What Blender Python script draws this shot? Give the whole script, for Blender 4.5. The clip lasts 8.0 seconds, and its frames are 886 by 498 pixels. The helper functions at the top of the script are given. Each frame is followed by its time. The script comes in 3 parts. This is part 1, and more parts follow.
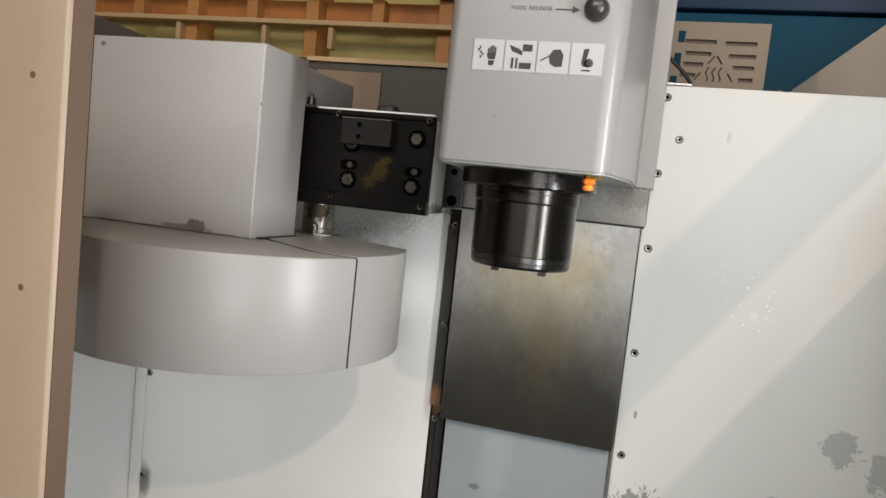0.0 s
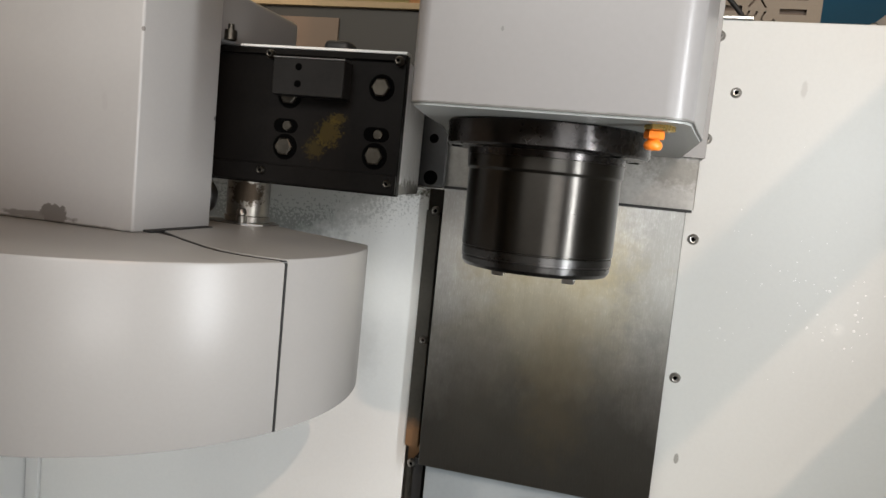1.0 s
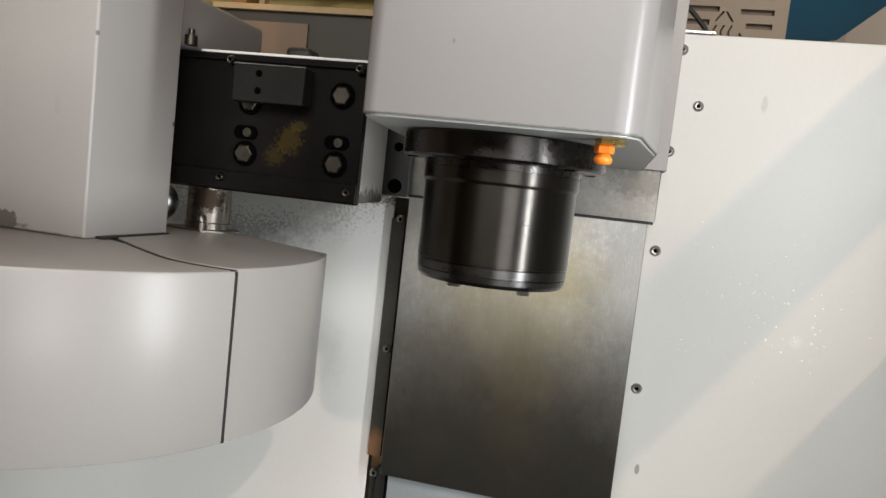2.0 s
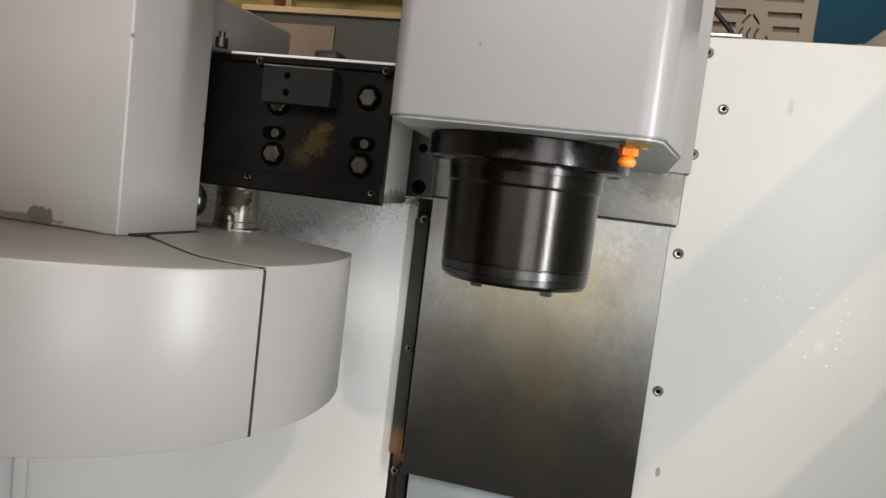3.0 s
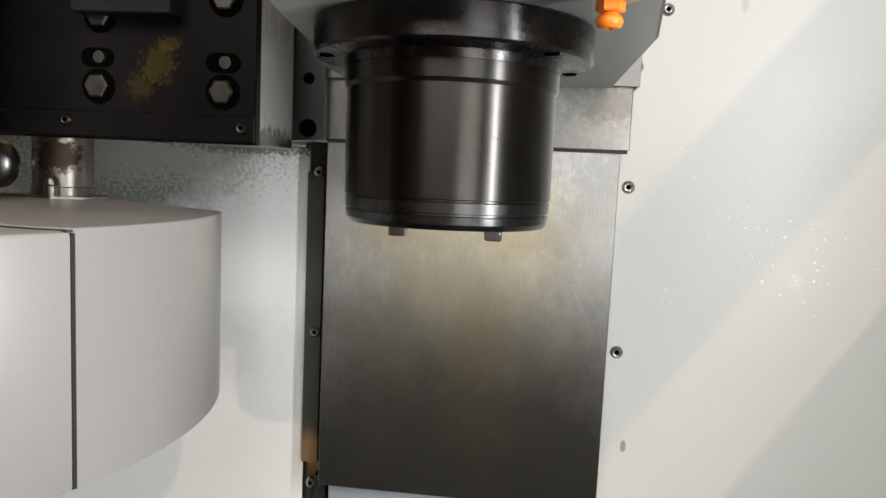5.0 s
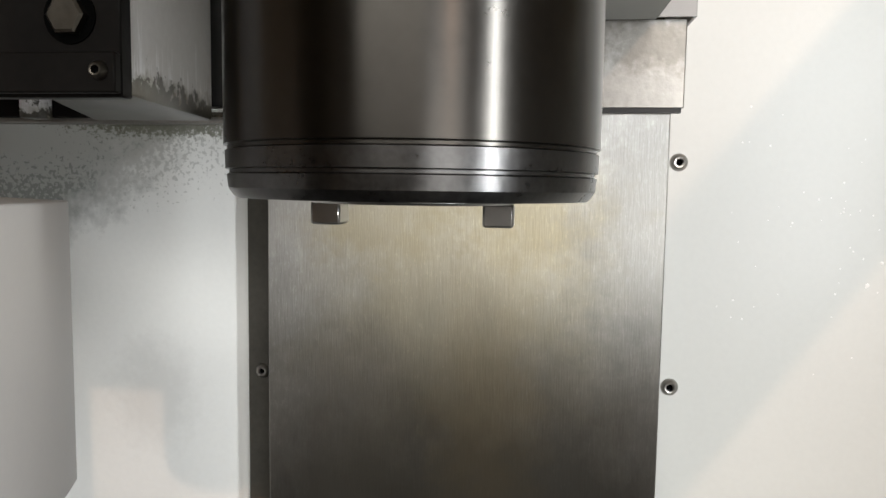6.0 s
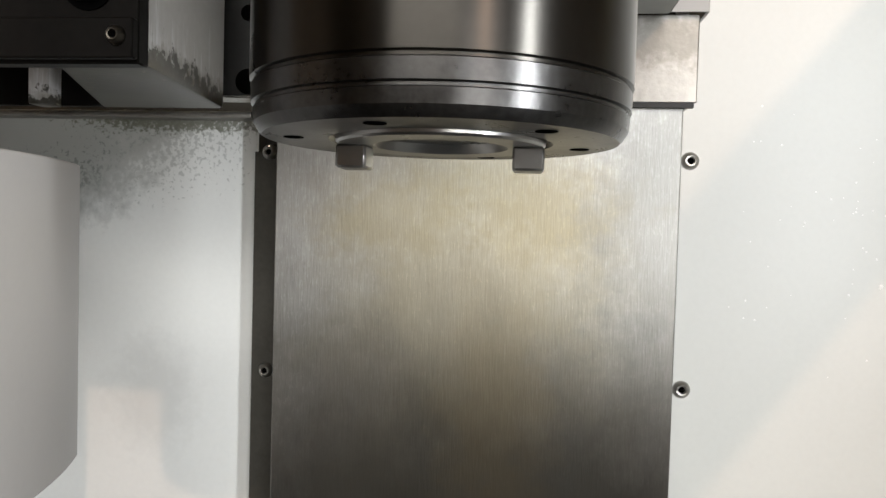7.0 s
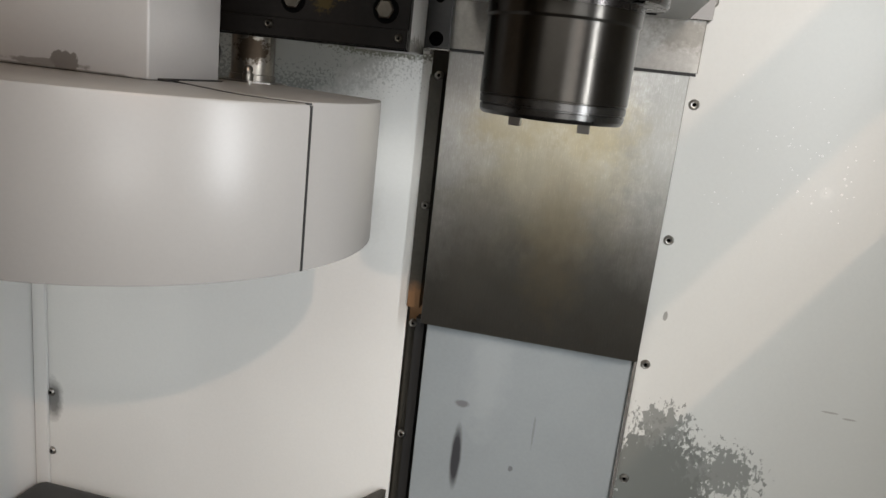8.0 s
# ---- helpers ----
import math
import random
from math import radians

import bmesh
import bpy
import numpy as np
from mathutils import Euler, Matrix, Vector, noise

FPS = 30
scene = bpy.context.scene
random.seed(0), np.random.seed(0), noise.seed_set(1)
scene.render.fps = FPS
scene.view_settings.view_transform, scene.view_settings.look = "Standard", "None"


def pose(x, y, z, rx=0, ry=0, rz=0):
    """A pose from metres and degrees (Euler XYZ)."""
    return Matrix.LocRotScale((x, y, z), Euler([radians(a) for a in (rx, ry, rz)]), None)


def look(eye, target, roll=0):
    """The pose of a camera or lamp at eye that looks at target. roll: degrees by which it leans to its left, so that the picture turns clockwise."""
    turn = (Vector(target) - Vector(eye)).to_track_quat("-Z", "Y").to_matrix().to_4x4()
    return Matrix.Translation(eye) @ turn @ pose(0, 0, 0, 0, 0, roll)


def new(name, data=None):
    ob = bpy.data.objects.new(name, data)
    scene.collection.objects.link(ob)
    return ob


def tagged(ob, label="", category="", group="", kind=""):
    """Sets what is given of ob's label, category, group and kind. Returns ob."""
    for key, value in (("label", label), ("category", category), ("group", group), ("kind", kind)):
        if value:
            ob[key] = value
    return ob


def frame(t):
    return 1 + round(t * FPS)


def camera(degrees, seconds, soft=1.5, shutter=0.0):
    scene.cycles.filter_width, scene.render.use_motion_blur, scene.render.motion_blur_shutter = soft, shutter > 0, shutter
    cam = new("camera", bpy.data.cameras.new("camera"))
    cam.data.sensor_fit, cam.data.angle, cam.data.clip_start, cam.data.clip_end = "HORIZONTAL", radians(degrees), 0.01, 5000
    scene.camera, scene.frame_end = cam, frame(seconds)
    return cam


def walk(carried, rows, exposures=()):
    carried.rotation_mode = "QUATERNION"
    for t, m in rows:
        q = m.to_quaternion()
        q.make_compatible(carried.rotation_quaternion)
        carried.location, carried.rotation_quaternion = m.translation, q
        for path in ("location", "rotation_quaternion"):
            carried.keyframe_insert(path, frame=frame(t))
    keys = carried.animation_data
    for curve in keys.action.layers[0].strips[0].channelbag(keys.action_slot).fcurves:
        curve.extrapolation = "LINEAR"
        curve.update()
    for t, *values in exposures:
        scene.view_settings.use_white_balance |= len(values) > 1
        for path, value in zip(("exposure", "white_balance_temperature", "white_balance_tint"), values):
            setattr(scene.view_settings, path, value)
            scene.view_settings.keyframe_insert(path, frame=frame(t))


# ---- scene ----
cam = camera(63.5, 8.0)
PATH = [
    (0, (0.076, 0.011, 1.534), (-0.483, 1.924, 1.369), 6.0),
    (0.3, (0.048, 0.129, 1.505), (-0.557, 2.028, 1.337), 6.6),
    (0.5, (0.033, 0.208, 1.492), (-0.581, 2.101, 1.295), 6.3),
    (0.7, (-0.011, 0.293, 1.48), (-0.573, 2.203, 1.279), 6.1),
    (1, (-0.03, 0.368, 1.51), (-0.522, 2.298, 1.321), 5.6),
    (1.5, (-0.006, 0.381, 1.518), (-0.43, 2.328, 1.348), 6.1),
    (3, (-0.006, 0.367, 1.517), (-0.506, 2.296, 1.346), 6.8),
    (3.5, (-0.022, 0.378, 1.519), (-0.514, 2.31, 1.355), 6.2),
    (4, (-0.022, 0.412, 1.517), (-0.478, 2.351, 1.34), 5.9),
    (4.5, (-0.052, 0.469, 1.498), (-0.395, 2.429, 1.3), 5.2),
    (5, (-0.058, 0.571, 1.466), (-0.29, 2.547, 1.256), 2.6),
    (5.2, (-0.065, 0.634, 1.453), (-0.264, 2.613, 1.247), 1.8),
    (6.3, (-0.075, 0.829, 1.411), (-0.326, 2.809, 1.281), 0.7),
    (6.5, (-0.086, 0.829, 1.392), (-0.318, 2.814, 1.33), 1.2),
    (7, (-0.084, 0.817, 1.394), (-0.313, 2.803, 1.324), 1.6),
    (7.2, (-0.086, 0.801, 1.387), (-0.315, 2.784, 1.261), 3.3),
    (7.3, (-0.089, 0.784, 1.391), (-0.304, 2.756, 1.138), 4.2),
    (7.5, (-0.082, 0.71, 1.401), (-0.239, 2.668, 1.023), 4.0),
    (7.7, (-0.082, 0.579, 1.432), (-0.294, 2.523, 1.011), 4.5),
    (7.8, (-0.093, 0.506, 1.444), (-0.34, 2.442, 1.008), 5.0),
    (8, (-0.063, 0.329, 1.46), (-0.446, 2.235, 0.993), 6.4),
]
walk(cam, [(t, look(eye, target, roll)) for t, eye, target, roll in PATH],
     exposures=[(0, -0.30), (4.0, -0.32), (5.2, -0.20), (6.3, -0.08), (7.2, -0.08), (8.0, -0.40)])

# ---- world and lights ----
world = bpy.data.worlds.new("world")
scene.world = world
world.use_nodes = True
world.node_tree.nodes["Background"].inputs[0].default_value = (0.8, 0.9, 1.0, 1)
world.node_tree.nodes["Background"].inputs[1].default_value = 0.02


def lamp(name, kind, eye, target, watts, colour, size, size_y=0.0):
    data = bpy.data.lights.new(name, kind)
    data.energy, data.color = watts, colour
    if kind == "AREA":
        data.shape, data.size, data.size_y = "RECTANGLE", size, size_y or size
    else:
        data.shadow_soft_size = size
    ob = new(name, data)
    ob.matrix_world = look(eye, target)
    return ob


KEY = (2.2, -2.84, 4.1)
lamp("shop_flood_lamp", "AREA", KEY, (-0.1, 1.4, 1.3), 74, (1.0, 0.69, 0.51), 0.06)
# Broad frontal fill, added out of view to lift the shaded sides.
lamp("unseen_fill_light", "AREA", (-0.4, -3.4, 3.7), (-0.1, 1.3, 1.2), 168, (1.0, 0.97, 0.92), 3.2, 1.6)
# Unseen strip light, added for the highlights on nose and drum.
lamp("highlight_strip_light", "AREA", (0.5795, 0.575, 1.50), (-0.4, 0.575, 1.50), 13.5, (0.94, 0.97, 1.0), 0.05, 0.66)
# Added fill for the framing behind the machine.
lamp("unseen_fill_light", "AREA", (-1.4, 2.3, 4.35), (-1.4, 2.3, 0), 13, (1.0, 0.88, 0.72), 1.2, 0.3)
# Added fill from the front right, for the motor cover's side.
lamp("added_side_fill_light", "AREA", (3.0, -4.93, 2.62), (-0.3, 1.2, 1.4), 78, (0.90, 0.95, 1.0), 2.6, 1.6)
lamp("doorway_light", "AREA", (3.0, -4.93, 0.76), (3.0, 0.0, 0.76), 125, (1.0, 0.98, 0.95), 2.6, 1.45)

# ---- materials ----


def nodes_of(name):
    m = bpy.data.materials.new(name)
    m.use_nodes = True
    nt = m.node_tree
    return m, nt, nt.nodes["Principled BSDF"], nt.links


def put(nt, kind, **values):
    n = nt.nodes.new(kind)
    for k, v in values.items():
        if k in n.inputs:
            n.inputs[k].default_value = v
    return n


def math_node(nt, op, a, b=0.5, clamp=False):
    n = nt.nodes.new("ShaderNodeMath")
    n.operation, n.use_clamp = op, clamp
    for i, v in enumerate((a, b)):
        if hasattr(v, "links"):
            nt.links.new(v, n.inputs[i])
        else:
            n.inputs[i].default_value = v
    return n.outputs[0]


def noise_of(nt, scale, detail=4.0, stretch=(1, 1, 1), rough=0.55):
    pos = nt.nodes.new("ShaderNodeNewGeometry").outputs["Position"]
    vm = nt.nodes.new("ShaderNodeVectorMath")
    vm.operation = "MULTIPLY"
    vm.inputs[1].default_value = stretch
    nt.links.new(pos, vm.inputs[0])
    n = put(nt, "ShaderNodeTexNoise", Scale=scale, Detail=detail, Roughness=rough)
    nt.links.new(vm.outputs[0], n.inputs["Vector"])
    return n.outputs["Fac"]


def ramp(nt, value, low, high, to_low=0.0, to_high=1.0):
    n = put(nt, "ShaderNodeMapRange")
    n.inputs[1].default_value, n.inputs[2].default_value = low, high
    n.inputs[3].default_value, n.inputs[4].default_value = to_low, to_high
    nt.links.new(value, n.inputs[0])
    return n.outputs[0]


def mix(nt, fac, a, b):
    n = nt.nodes.new("ShaderNodeMix")
    n.data_type = "RGBA"
    for sock, v in ((n.inputs[0], fac), (n.inputs[6], a), (n.inputs[7], b)):
        if hasattr(v, "links"):
            nt.links.new(v, sock)
        elif isinstance(v, (int, float)):
            sock.default_value = v
        else:
            sock.default_value = (*v, 1)
    return n.outputs[2]


def blot(nt, centre, radii, edge=0.3, scale=60.0, amp=0.8, detail=6.0, stretch=(1, 1, 1)):
    """A mask of a stain or of painted shade: 1 inside an uneven patch round a place, 0 outside."""
    pos = nt.nodes.new("ShaderNodeNewGeometry").outputs["Position"]
    a = nt.nodes.new("ShaderNodeVectorMath")
    a.operation = "SUBTRACT"
    a.inputs[1].default_value = centre
    nt.links.new(pos, a.inputs[0])
    b = nt.nodes.new("ShaderNodeVectorMath")
    b.operation = "DIVIDE"
    b.inputs[1].default_value = radii
    nt.links.new(a.outputs[0], b.inputs[0])
    c = nt.nodes.new("ShaderNodeVectorMath")
    c.operation = "LENGTH"
    nt.links.new(b.outputs[0], c.inputs[0])
    n = math_node(nt, "SUBTRACT", noise_of(nt, scale, detail, stretch, 0.65), 0.5)
    d = math_node(nt, "ADD", c.outputs["Value"], math_node(nt, "MULTIPLY", n, amp * 2))
    return ramp(nt, d, 1 - edge / 2, 1 + edge / 2, 1.0, 0.0)


def surface(name, colour, rough=0.5, metal=0.0, vary=0.06, scale=6.0, grain=180.0, bump=0.05, stretch=(1, 1, 1),
            stains_and_shade=(), coat=0.0, rough_vary=0.1):
    """A painted or metal surface: tint and gloss vary at two scales; each stain or painted shade is (mask arguments,
    colour, strength, roughness).
    """
    m, nt, bsdf, links = nodes_of(name)
    big, fine = noise_of(nt, scale, 5.0), noise_of(nt, grain, 3.0, stretch)
    both = math_node(nt, "ADD", math_node(nt, "MULTIPLY", big, 0.6), math_node(nt, "MULTIPLY", fine, 0.4))
    fac = ramp(nt, both, 0.3, 0.7)
    col = mix(nt, fac, tuple(max(0, c * (1 - vary)) for c in colour), tuple(min(1, c * (1 + vary)) for c in colour))
    rg = ramp(nt, both, 0.3, 0.7, max(0.02, rough - rough_vary / 2), min(1, rough + rough_vary / 2))
    for args, tint, strength, r in stains_and_shade:
        mask = math_node(nt, "MULTIPLY", blot(nt, **args), strength)
        col = mix(nt, mask, col, tint)
        k = nt.nodes.new("ShaderNodeMix")
        links.new(mask, k.inputs[0]), links.new(rg, k.inputs[2])
        k.inputs[3].default_value = r
        rg = k.outputs[0]
    links.new(col, bsdf.inputs["Base Color"]), links.new(rg, bsdf.inputs["Roughness"])
    bsdf.inputs["Metallic"].default_value = metal
    bsdf.inputs["Coat Weight"].default_value = coat
    if bump:
        bn = put(nt, "ShaderNodeBump", Strength=bump, Distance=0.002)
        links.new(fine, bn.inputs["Height"]), links.new(bn.outputs[0], bsdf.inputs["Normal"])
    return m


SMEAR = (0.16, 0.17, 0.155)
paint = surface("white_paint", (0.78, 0.79, 0.78), 0.38, vary=0.025, scale=3.0, bump=0.02)
right_paint = surface("worn_white_paint", (0.60, 0.61, 0.59), 0.36, vary=0.03, scale=3.0, bump=0.03, stains_and_shade=(
    (dict(centre=(0.115, 1.51, 0.815), radii=(0.085, 1, 0.105), edge=0.08, scale=100, amp=1.1, stretch=(1, 1, 0.7)), (0.15, 0.16, 0.15), 0.97, 0.6),
    (dict(centre=(0.083, 1.51, 1.118), radii=(0.0035, 1, 0.008), edge=0.3, scale=150, amp=0.4), (0.2, 0.2, 0.18), 0.8, 0.6),
    (dict(centre=(0.36, 1.51, 1.004), radii=(0.012, 1, 0.0015), edge=0.3, scale=150, amp=0.4), (0.35, 0.34, 0.32), 0.8, 0.6),
    (dict(centre=(0.39, 1.51, 0.998), radii=(0.010, 1, 0.0015), edge=0.3, scale=150, amp=0.4), (0.35, 0.34, 0.32), 0.8, 0.6),
    (dict(centre=(0.28, 1.51, 1.35), radii=(0.008, 1, 0.008), edge=0.9, scale=80, amp=0.6), (0.72, 0.72, 0.69), 0.5, 0.2),
    (dict(centre=(0.462, 1.51, 1.125), radii=(0.030, 1, 0.034), edge=0.12, scale=70, amp=1.5), (0.34, 0.35, 0.34), 0.8, 0.6),
    (dict(centre=(0.535, 1.51, 1.090), radii=(0.022, 1, 0.036), edge=0.12, scale=70, amp=1.5), (0.34, 0.35, 0.34), 0.8, 0.6),
    (dict(centre=(0.11, 1.51, 0.925), radii=(0.04, 1, 0.035), edge=0.1, scale=150, amp=2.2, stretch=(1, 1, 0.5)), (0.20, 0.21, 0.20), 0.9, 0.6),
    (dict(centre=(0.22, 1.51, 0.86), radii=(0.05, 1, 0.04), edge=0.1, scale=130, amp=2.4, stretch=(1, 1, 0.6)), (0.20, 0.21, 0.20), 0.9, 0.6),
    (dict(centre=(0.19, 1.51, 1.69), radii=(0.004, 1, 0.012), edge=0.5, scale=150, amp=0.6), (0.45, 0.45, 0.43), 0.6, 0.6),
))
left_paint = surface("smeared_white_paint", (0.80, 0.81, 0.79), 0.36, vary=0.03, scale=3.0, bump=0.03, stains_and_shade=(
    (dict(centre=(-0.665, 1.51, 1.49), radii=(0.20, 1, 0.115), edge=0.4, scale=60, amp=0.3), (0.15, 0.165, 0.15), 0.85, 0.6),
    (dict(centre=(-0.60, 1.51, 1.48), radii=(0.17, 1, 0.05), edge=0.25, scale=200, amp=2.2, detail=2.0), (0.48, 0.49, 0.47), 0.7, 0.6),
    (dict(centre=(-0.43, 1.51, 1.497), radii=(0.11, 1, 0.016), edge=0.4, scale=260, amp=1.5), (0.10, 0.10, 0.06), 0.8, 0.6),
    (dict(centre=(-0.46, 1.51, 1.21), radii=(0.04, 1, 0.05), edge=0.9, scale=60, amp=0.7), (0.60, 0.60, 0.58), 0.5, 0.6),
    (dict(centre=(-1.09, 1.51, 0.72), radii=(0.02, 1, 0.04), edge=0.8, scale=40, amp=0.5), (0.08, 0.08, 0.08), 0.8, 0.6),
))
# Base kept darker: shade on the head is put into this colour.
cover_paint = surface("grey_white_paint", (0.22, 0.216, 0.215), 0.32, vary=0.03, scale=4.0, bump=0, rough_vary=0.0, stains_and_shade=(
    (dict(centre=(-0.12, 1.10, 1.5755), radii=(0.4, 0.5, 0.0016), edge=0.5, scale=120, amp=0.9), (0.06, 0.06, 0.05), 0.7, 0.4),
    (dict(centre=(-0.15, 0.966, 1.640), radii=(0.0012, 0.02, 0.0022), edge=0.3, scale=150, amp=0.3), (0.08, 0.08, 0.08), 0.5, 0.5),
))
box_paint = surface("chipped_grey_white_paint", (0.33, 0.323, 0.315), 0.36, vary=0.03, scale=4.0, bump=0, rough_vary=0.0, stains_and_shade=(
    (dict(centre=(-0.655, 1.037, 1.430), radii=(0.018, 0.02, 0.012), edge=0.1, scale=70, amp=0.7), (0.10, 0.09, 0.08), 0.9, 0.6),
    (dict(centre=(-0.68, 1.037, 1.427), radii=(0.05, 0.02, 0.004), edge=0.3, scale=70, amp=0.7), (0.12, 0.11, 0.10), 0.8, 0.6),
    (dict(centre=(-0.595, 1.037, 1.560), radii=(0.004, 0.02, 0.010), edge=0.5, scale=150, amp=0.7), (0.29, 0.28, 0.27), 0.35, 0.5),
    (dict(centre=(-0.551, 1.183, 1.560), radii=(0.004, 0.004, 0.003), edge=0.3, scale=150, amp=0.5), (0.05, 0.05, 0.05), 0.9, 0.5),
    (dict(centre=(-0.551, 1.037, 1.640), radii=(0.003, 0.003, 0.003), edge=0.3, scale=150, amp=0.5), (0.10, 0.09, 0.08), 0.9, 0.5),
    # Narrow darker line along the box's lower edge.
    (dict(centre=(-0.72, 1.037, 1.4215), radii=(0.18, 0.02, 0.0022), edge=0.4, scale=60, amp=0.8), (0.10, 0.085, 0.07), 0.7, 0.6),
    (dict(centre=(-0.866, 1.037, 1.722), radii=(0.005, 0.02, 0.004), edge=0.2, scale=200, amp=0.5), (0.08, 0.08, 0.08), 0.9, 0.6),
))
drum_paint = surface("satin_grey_white_paint", (0.292, 0.287, 0.278), 0.36, vary=0.03, scale=5.0, grain=260.0, bump=0.03, rough_vary=0.06)
grey_paint = surface("blue_grey_paint", (0.26, 0.29, 0.305), 0.42, vary=0.06, scale=8.0, bump=0.04, stains_and_shade=(
    (dict(centre=(-0.23, 1.49, 0.80), radii=(0.009, 1, 0.055), edge=0.5, scale=30, amp=0.2), (0.03, 0.03, 0.035), 0.95, 0.4),
    (dict(centre=(-0.10, 1.49, 0.88), radii=(0.0018, 1, 0.028), edge=0.5, scale=150, amp=0.8), (0.15, 0.16, 0.17), 0.6, 0.4),
    (dict(centre=(-0.13, 1.49, 0.80), radii=(0.004, 1, 0.005), edge=0.4, scale=150, amp=0.8), (0.08, 0.08, 0.09), 0.7, 0.4),
    (dict(centre=(-0.19, 1.49, 0.97), radii=(0.03, 1, 0.10), edge=0.9, scale=30, amp=1.0), (0.33, 0.36, 0.375), 0.5, 0.5),
    # Darker line across the section, just below the middle section's edge.
    (dict(centre=(-0.14, 1.49, 1.046), radii=(0.25, 1, 0.006), edge=0.5, scale=90, amp=0.8), (0.10, 0.105, 0.11), 0.7, 0.4),
    (dict(centre=(-0.23, 1.49, 0.905), radii=(0.012, 1, 0.006), edge=0.6, scale=80, amp=0.6), (0.12, 0.12, 0.13), 0.8, 0.4),
))
stainless = surface("brushed_stainless", (0.45, 0.438, 0.415), 0.33, 1.0, vary=0.24, scale=16.0, grain=110.0, bump=0.11,
                    stretch=(6, 6, 0.5), rough_vary=0.14, stains_and_shade=(
    (dict(centre=(-0.13, 1.45, 1.33), radii=(0.12, 1, 0.17), edge=0.9, scale=16, amp=0.55), (0.42, 0.36, 0.215), 0.6, 0.45),
    (dict(centre=(-0.06, 1.45, 1.405), radii=(0.06, 1, 0.04), edge=0.9, scale=42, amp=1.3), (0.33, 0.275, 0.155), 0.5, 0.48),
    (dict(centre=(-0.21, 1.45, 1.40), radii=(0.06, 1, 0.035), edge=0.9, scale=42, amp=1.3), (0.33, 0.275, 0.155), 0.45, 0.48),
    # Grey spots, painted darker as well to hold down glare at the right edge.
    (dict(centre=(0.035, 1.45, 1.40), radii=(0.06, 1, 0.14), edge=0.9, scale=60, amp=1.0), (0.24, 0.235, 0.22), 0.6, 0.45),
    (dict(centre=(-0.30, 1.45, 1.45), radii=(0.03, 1, 0.08), edge=0.9, scale=60, amp=1.1), (0.30, 0.29, 0.27), 0.45, 0.45),
    (dict(centre=(-0.13, 1.45, 1.25), radii=(0.5, 1, 0.5), edge=0.25, scale=420, amp=3.2, detail=2.0, stretch=(1, 1, 0.3)), (0.20, 0.19, 0.165), 0.2, 0.42),
    # Reflected darkness of floor and pan, painted in as a darker lower half.
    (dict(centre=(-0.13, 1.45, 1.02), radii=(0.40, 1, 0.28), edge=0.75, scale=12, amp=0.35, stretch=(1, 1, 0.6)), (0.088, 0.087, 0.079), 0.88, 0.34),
    (dict(centre=(-0.11, 1.45, 1.22), radii=(0.045, 1, 0.11), edge=0.9, scale=24, amp=1.0), (0.22, 0.175, 0.10), 0.3, 0.45),
    (dict(centre=(-0.24, 1.45, 1.20), radii=(0.05, 1, 0.10), edge=0.9, scale=30, amp=1.2), (0.15, 0.14, 0.12), 0.35, 0.4),
))
strip_steel = surface("scuffed_stainless", (0.33, 0.32, 0.30), 0.45, 1.0, vary=0.22, scale=22.0, grain=160.0, bump=0.12, stains_and_shade=(
    (dict(centre=(0.03, 1.447, 1.555), radii=(0.05, 1, 0.02), edge=0.8, scale=120, amp=1.4), (0.13, 0.12, 0.10), 0.5, 0.5),
))
def turned(m, amount, turn=0.25):
    """Marks of the lathe run round the part, so that its gloss is drawn out along the axis."""
    nt = m.node_tree
    tan = nt.nodes.new("ShaderNodeTangent")
    tan.direction_type, tan.axis = "RADIAL", "Z"
    bsdf = nt.nodes["Principled BSDF"]
    nt.links.new(tan.outputs[0], bsdf.inputs["Tangent"])
    bsdf.inputs["Anisotropic"].default_value, bsdf.inputs["Anisotropic Rotation"].default_value = amount, turn
    return m


nose_steel = surface("dark_turned_steel", (0.042, 0.0395, 0.036), 0.29, 1.0, vary=0.15, scale=14.0, grain=150.0, bump=0.0, rough_vary=0.05)
lip_steel = surface("scuffed_lip_steel", (0.066, 0.065, 0.064), 0.30, 1.0, vary=0.35, scale=40.0, grain=380.0, bump=0.03)
flange_steel = surface("black_oxide_steel", (0.046, 0.043, 0.042), 0.28, 1.0, vary=0.15, scale=12.0, bump=0.04)
turned(stainless, 0.8, 0.0), turned(lip_steel, 0.6), turned(nose_steel, 0.8), turned(flange_steel, 0.7)
bright_steel = surface("ground_steel", (0.62, 0.61, 0.59), 0.24, 1.0, vary=0.08, scale=30.0, bump=0.03)
black_metal = surface("oily_black_metal", (0.0052, 0.0046, 0.0042), 0.42, 0.0, vary=0.4, scale=14.0, bump=0.06, stains_and_shade=(
    (dict(centre=(-0.412, 1.22, 1.556), radii=(0.017, 1, 0.016), edge=0.5, scale=210, amp=1.5), (0.10, 0.070, 0.010), 0.28, 0.6),
    (dict(centre=(-0.430, 1.22, 1.535), radii=(0.013, 1, 0.012), edge=0.5, scale=210, amp=1.5), (0.10, 0.070, 0.010), 0.2, 0.6),
    (dict(centre=(-0.402, 1.22, 1.575), radii=(0.012, 1, 0.006), edge=0.4, scale=230, amp=1.5), (0.10, 0.070, 0.010), 0.25, 0.6),
))
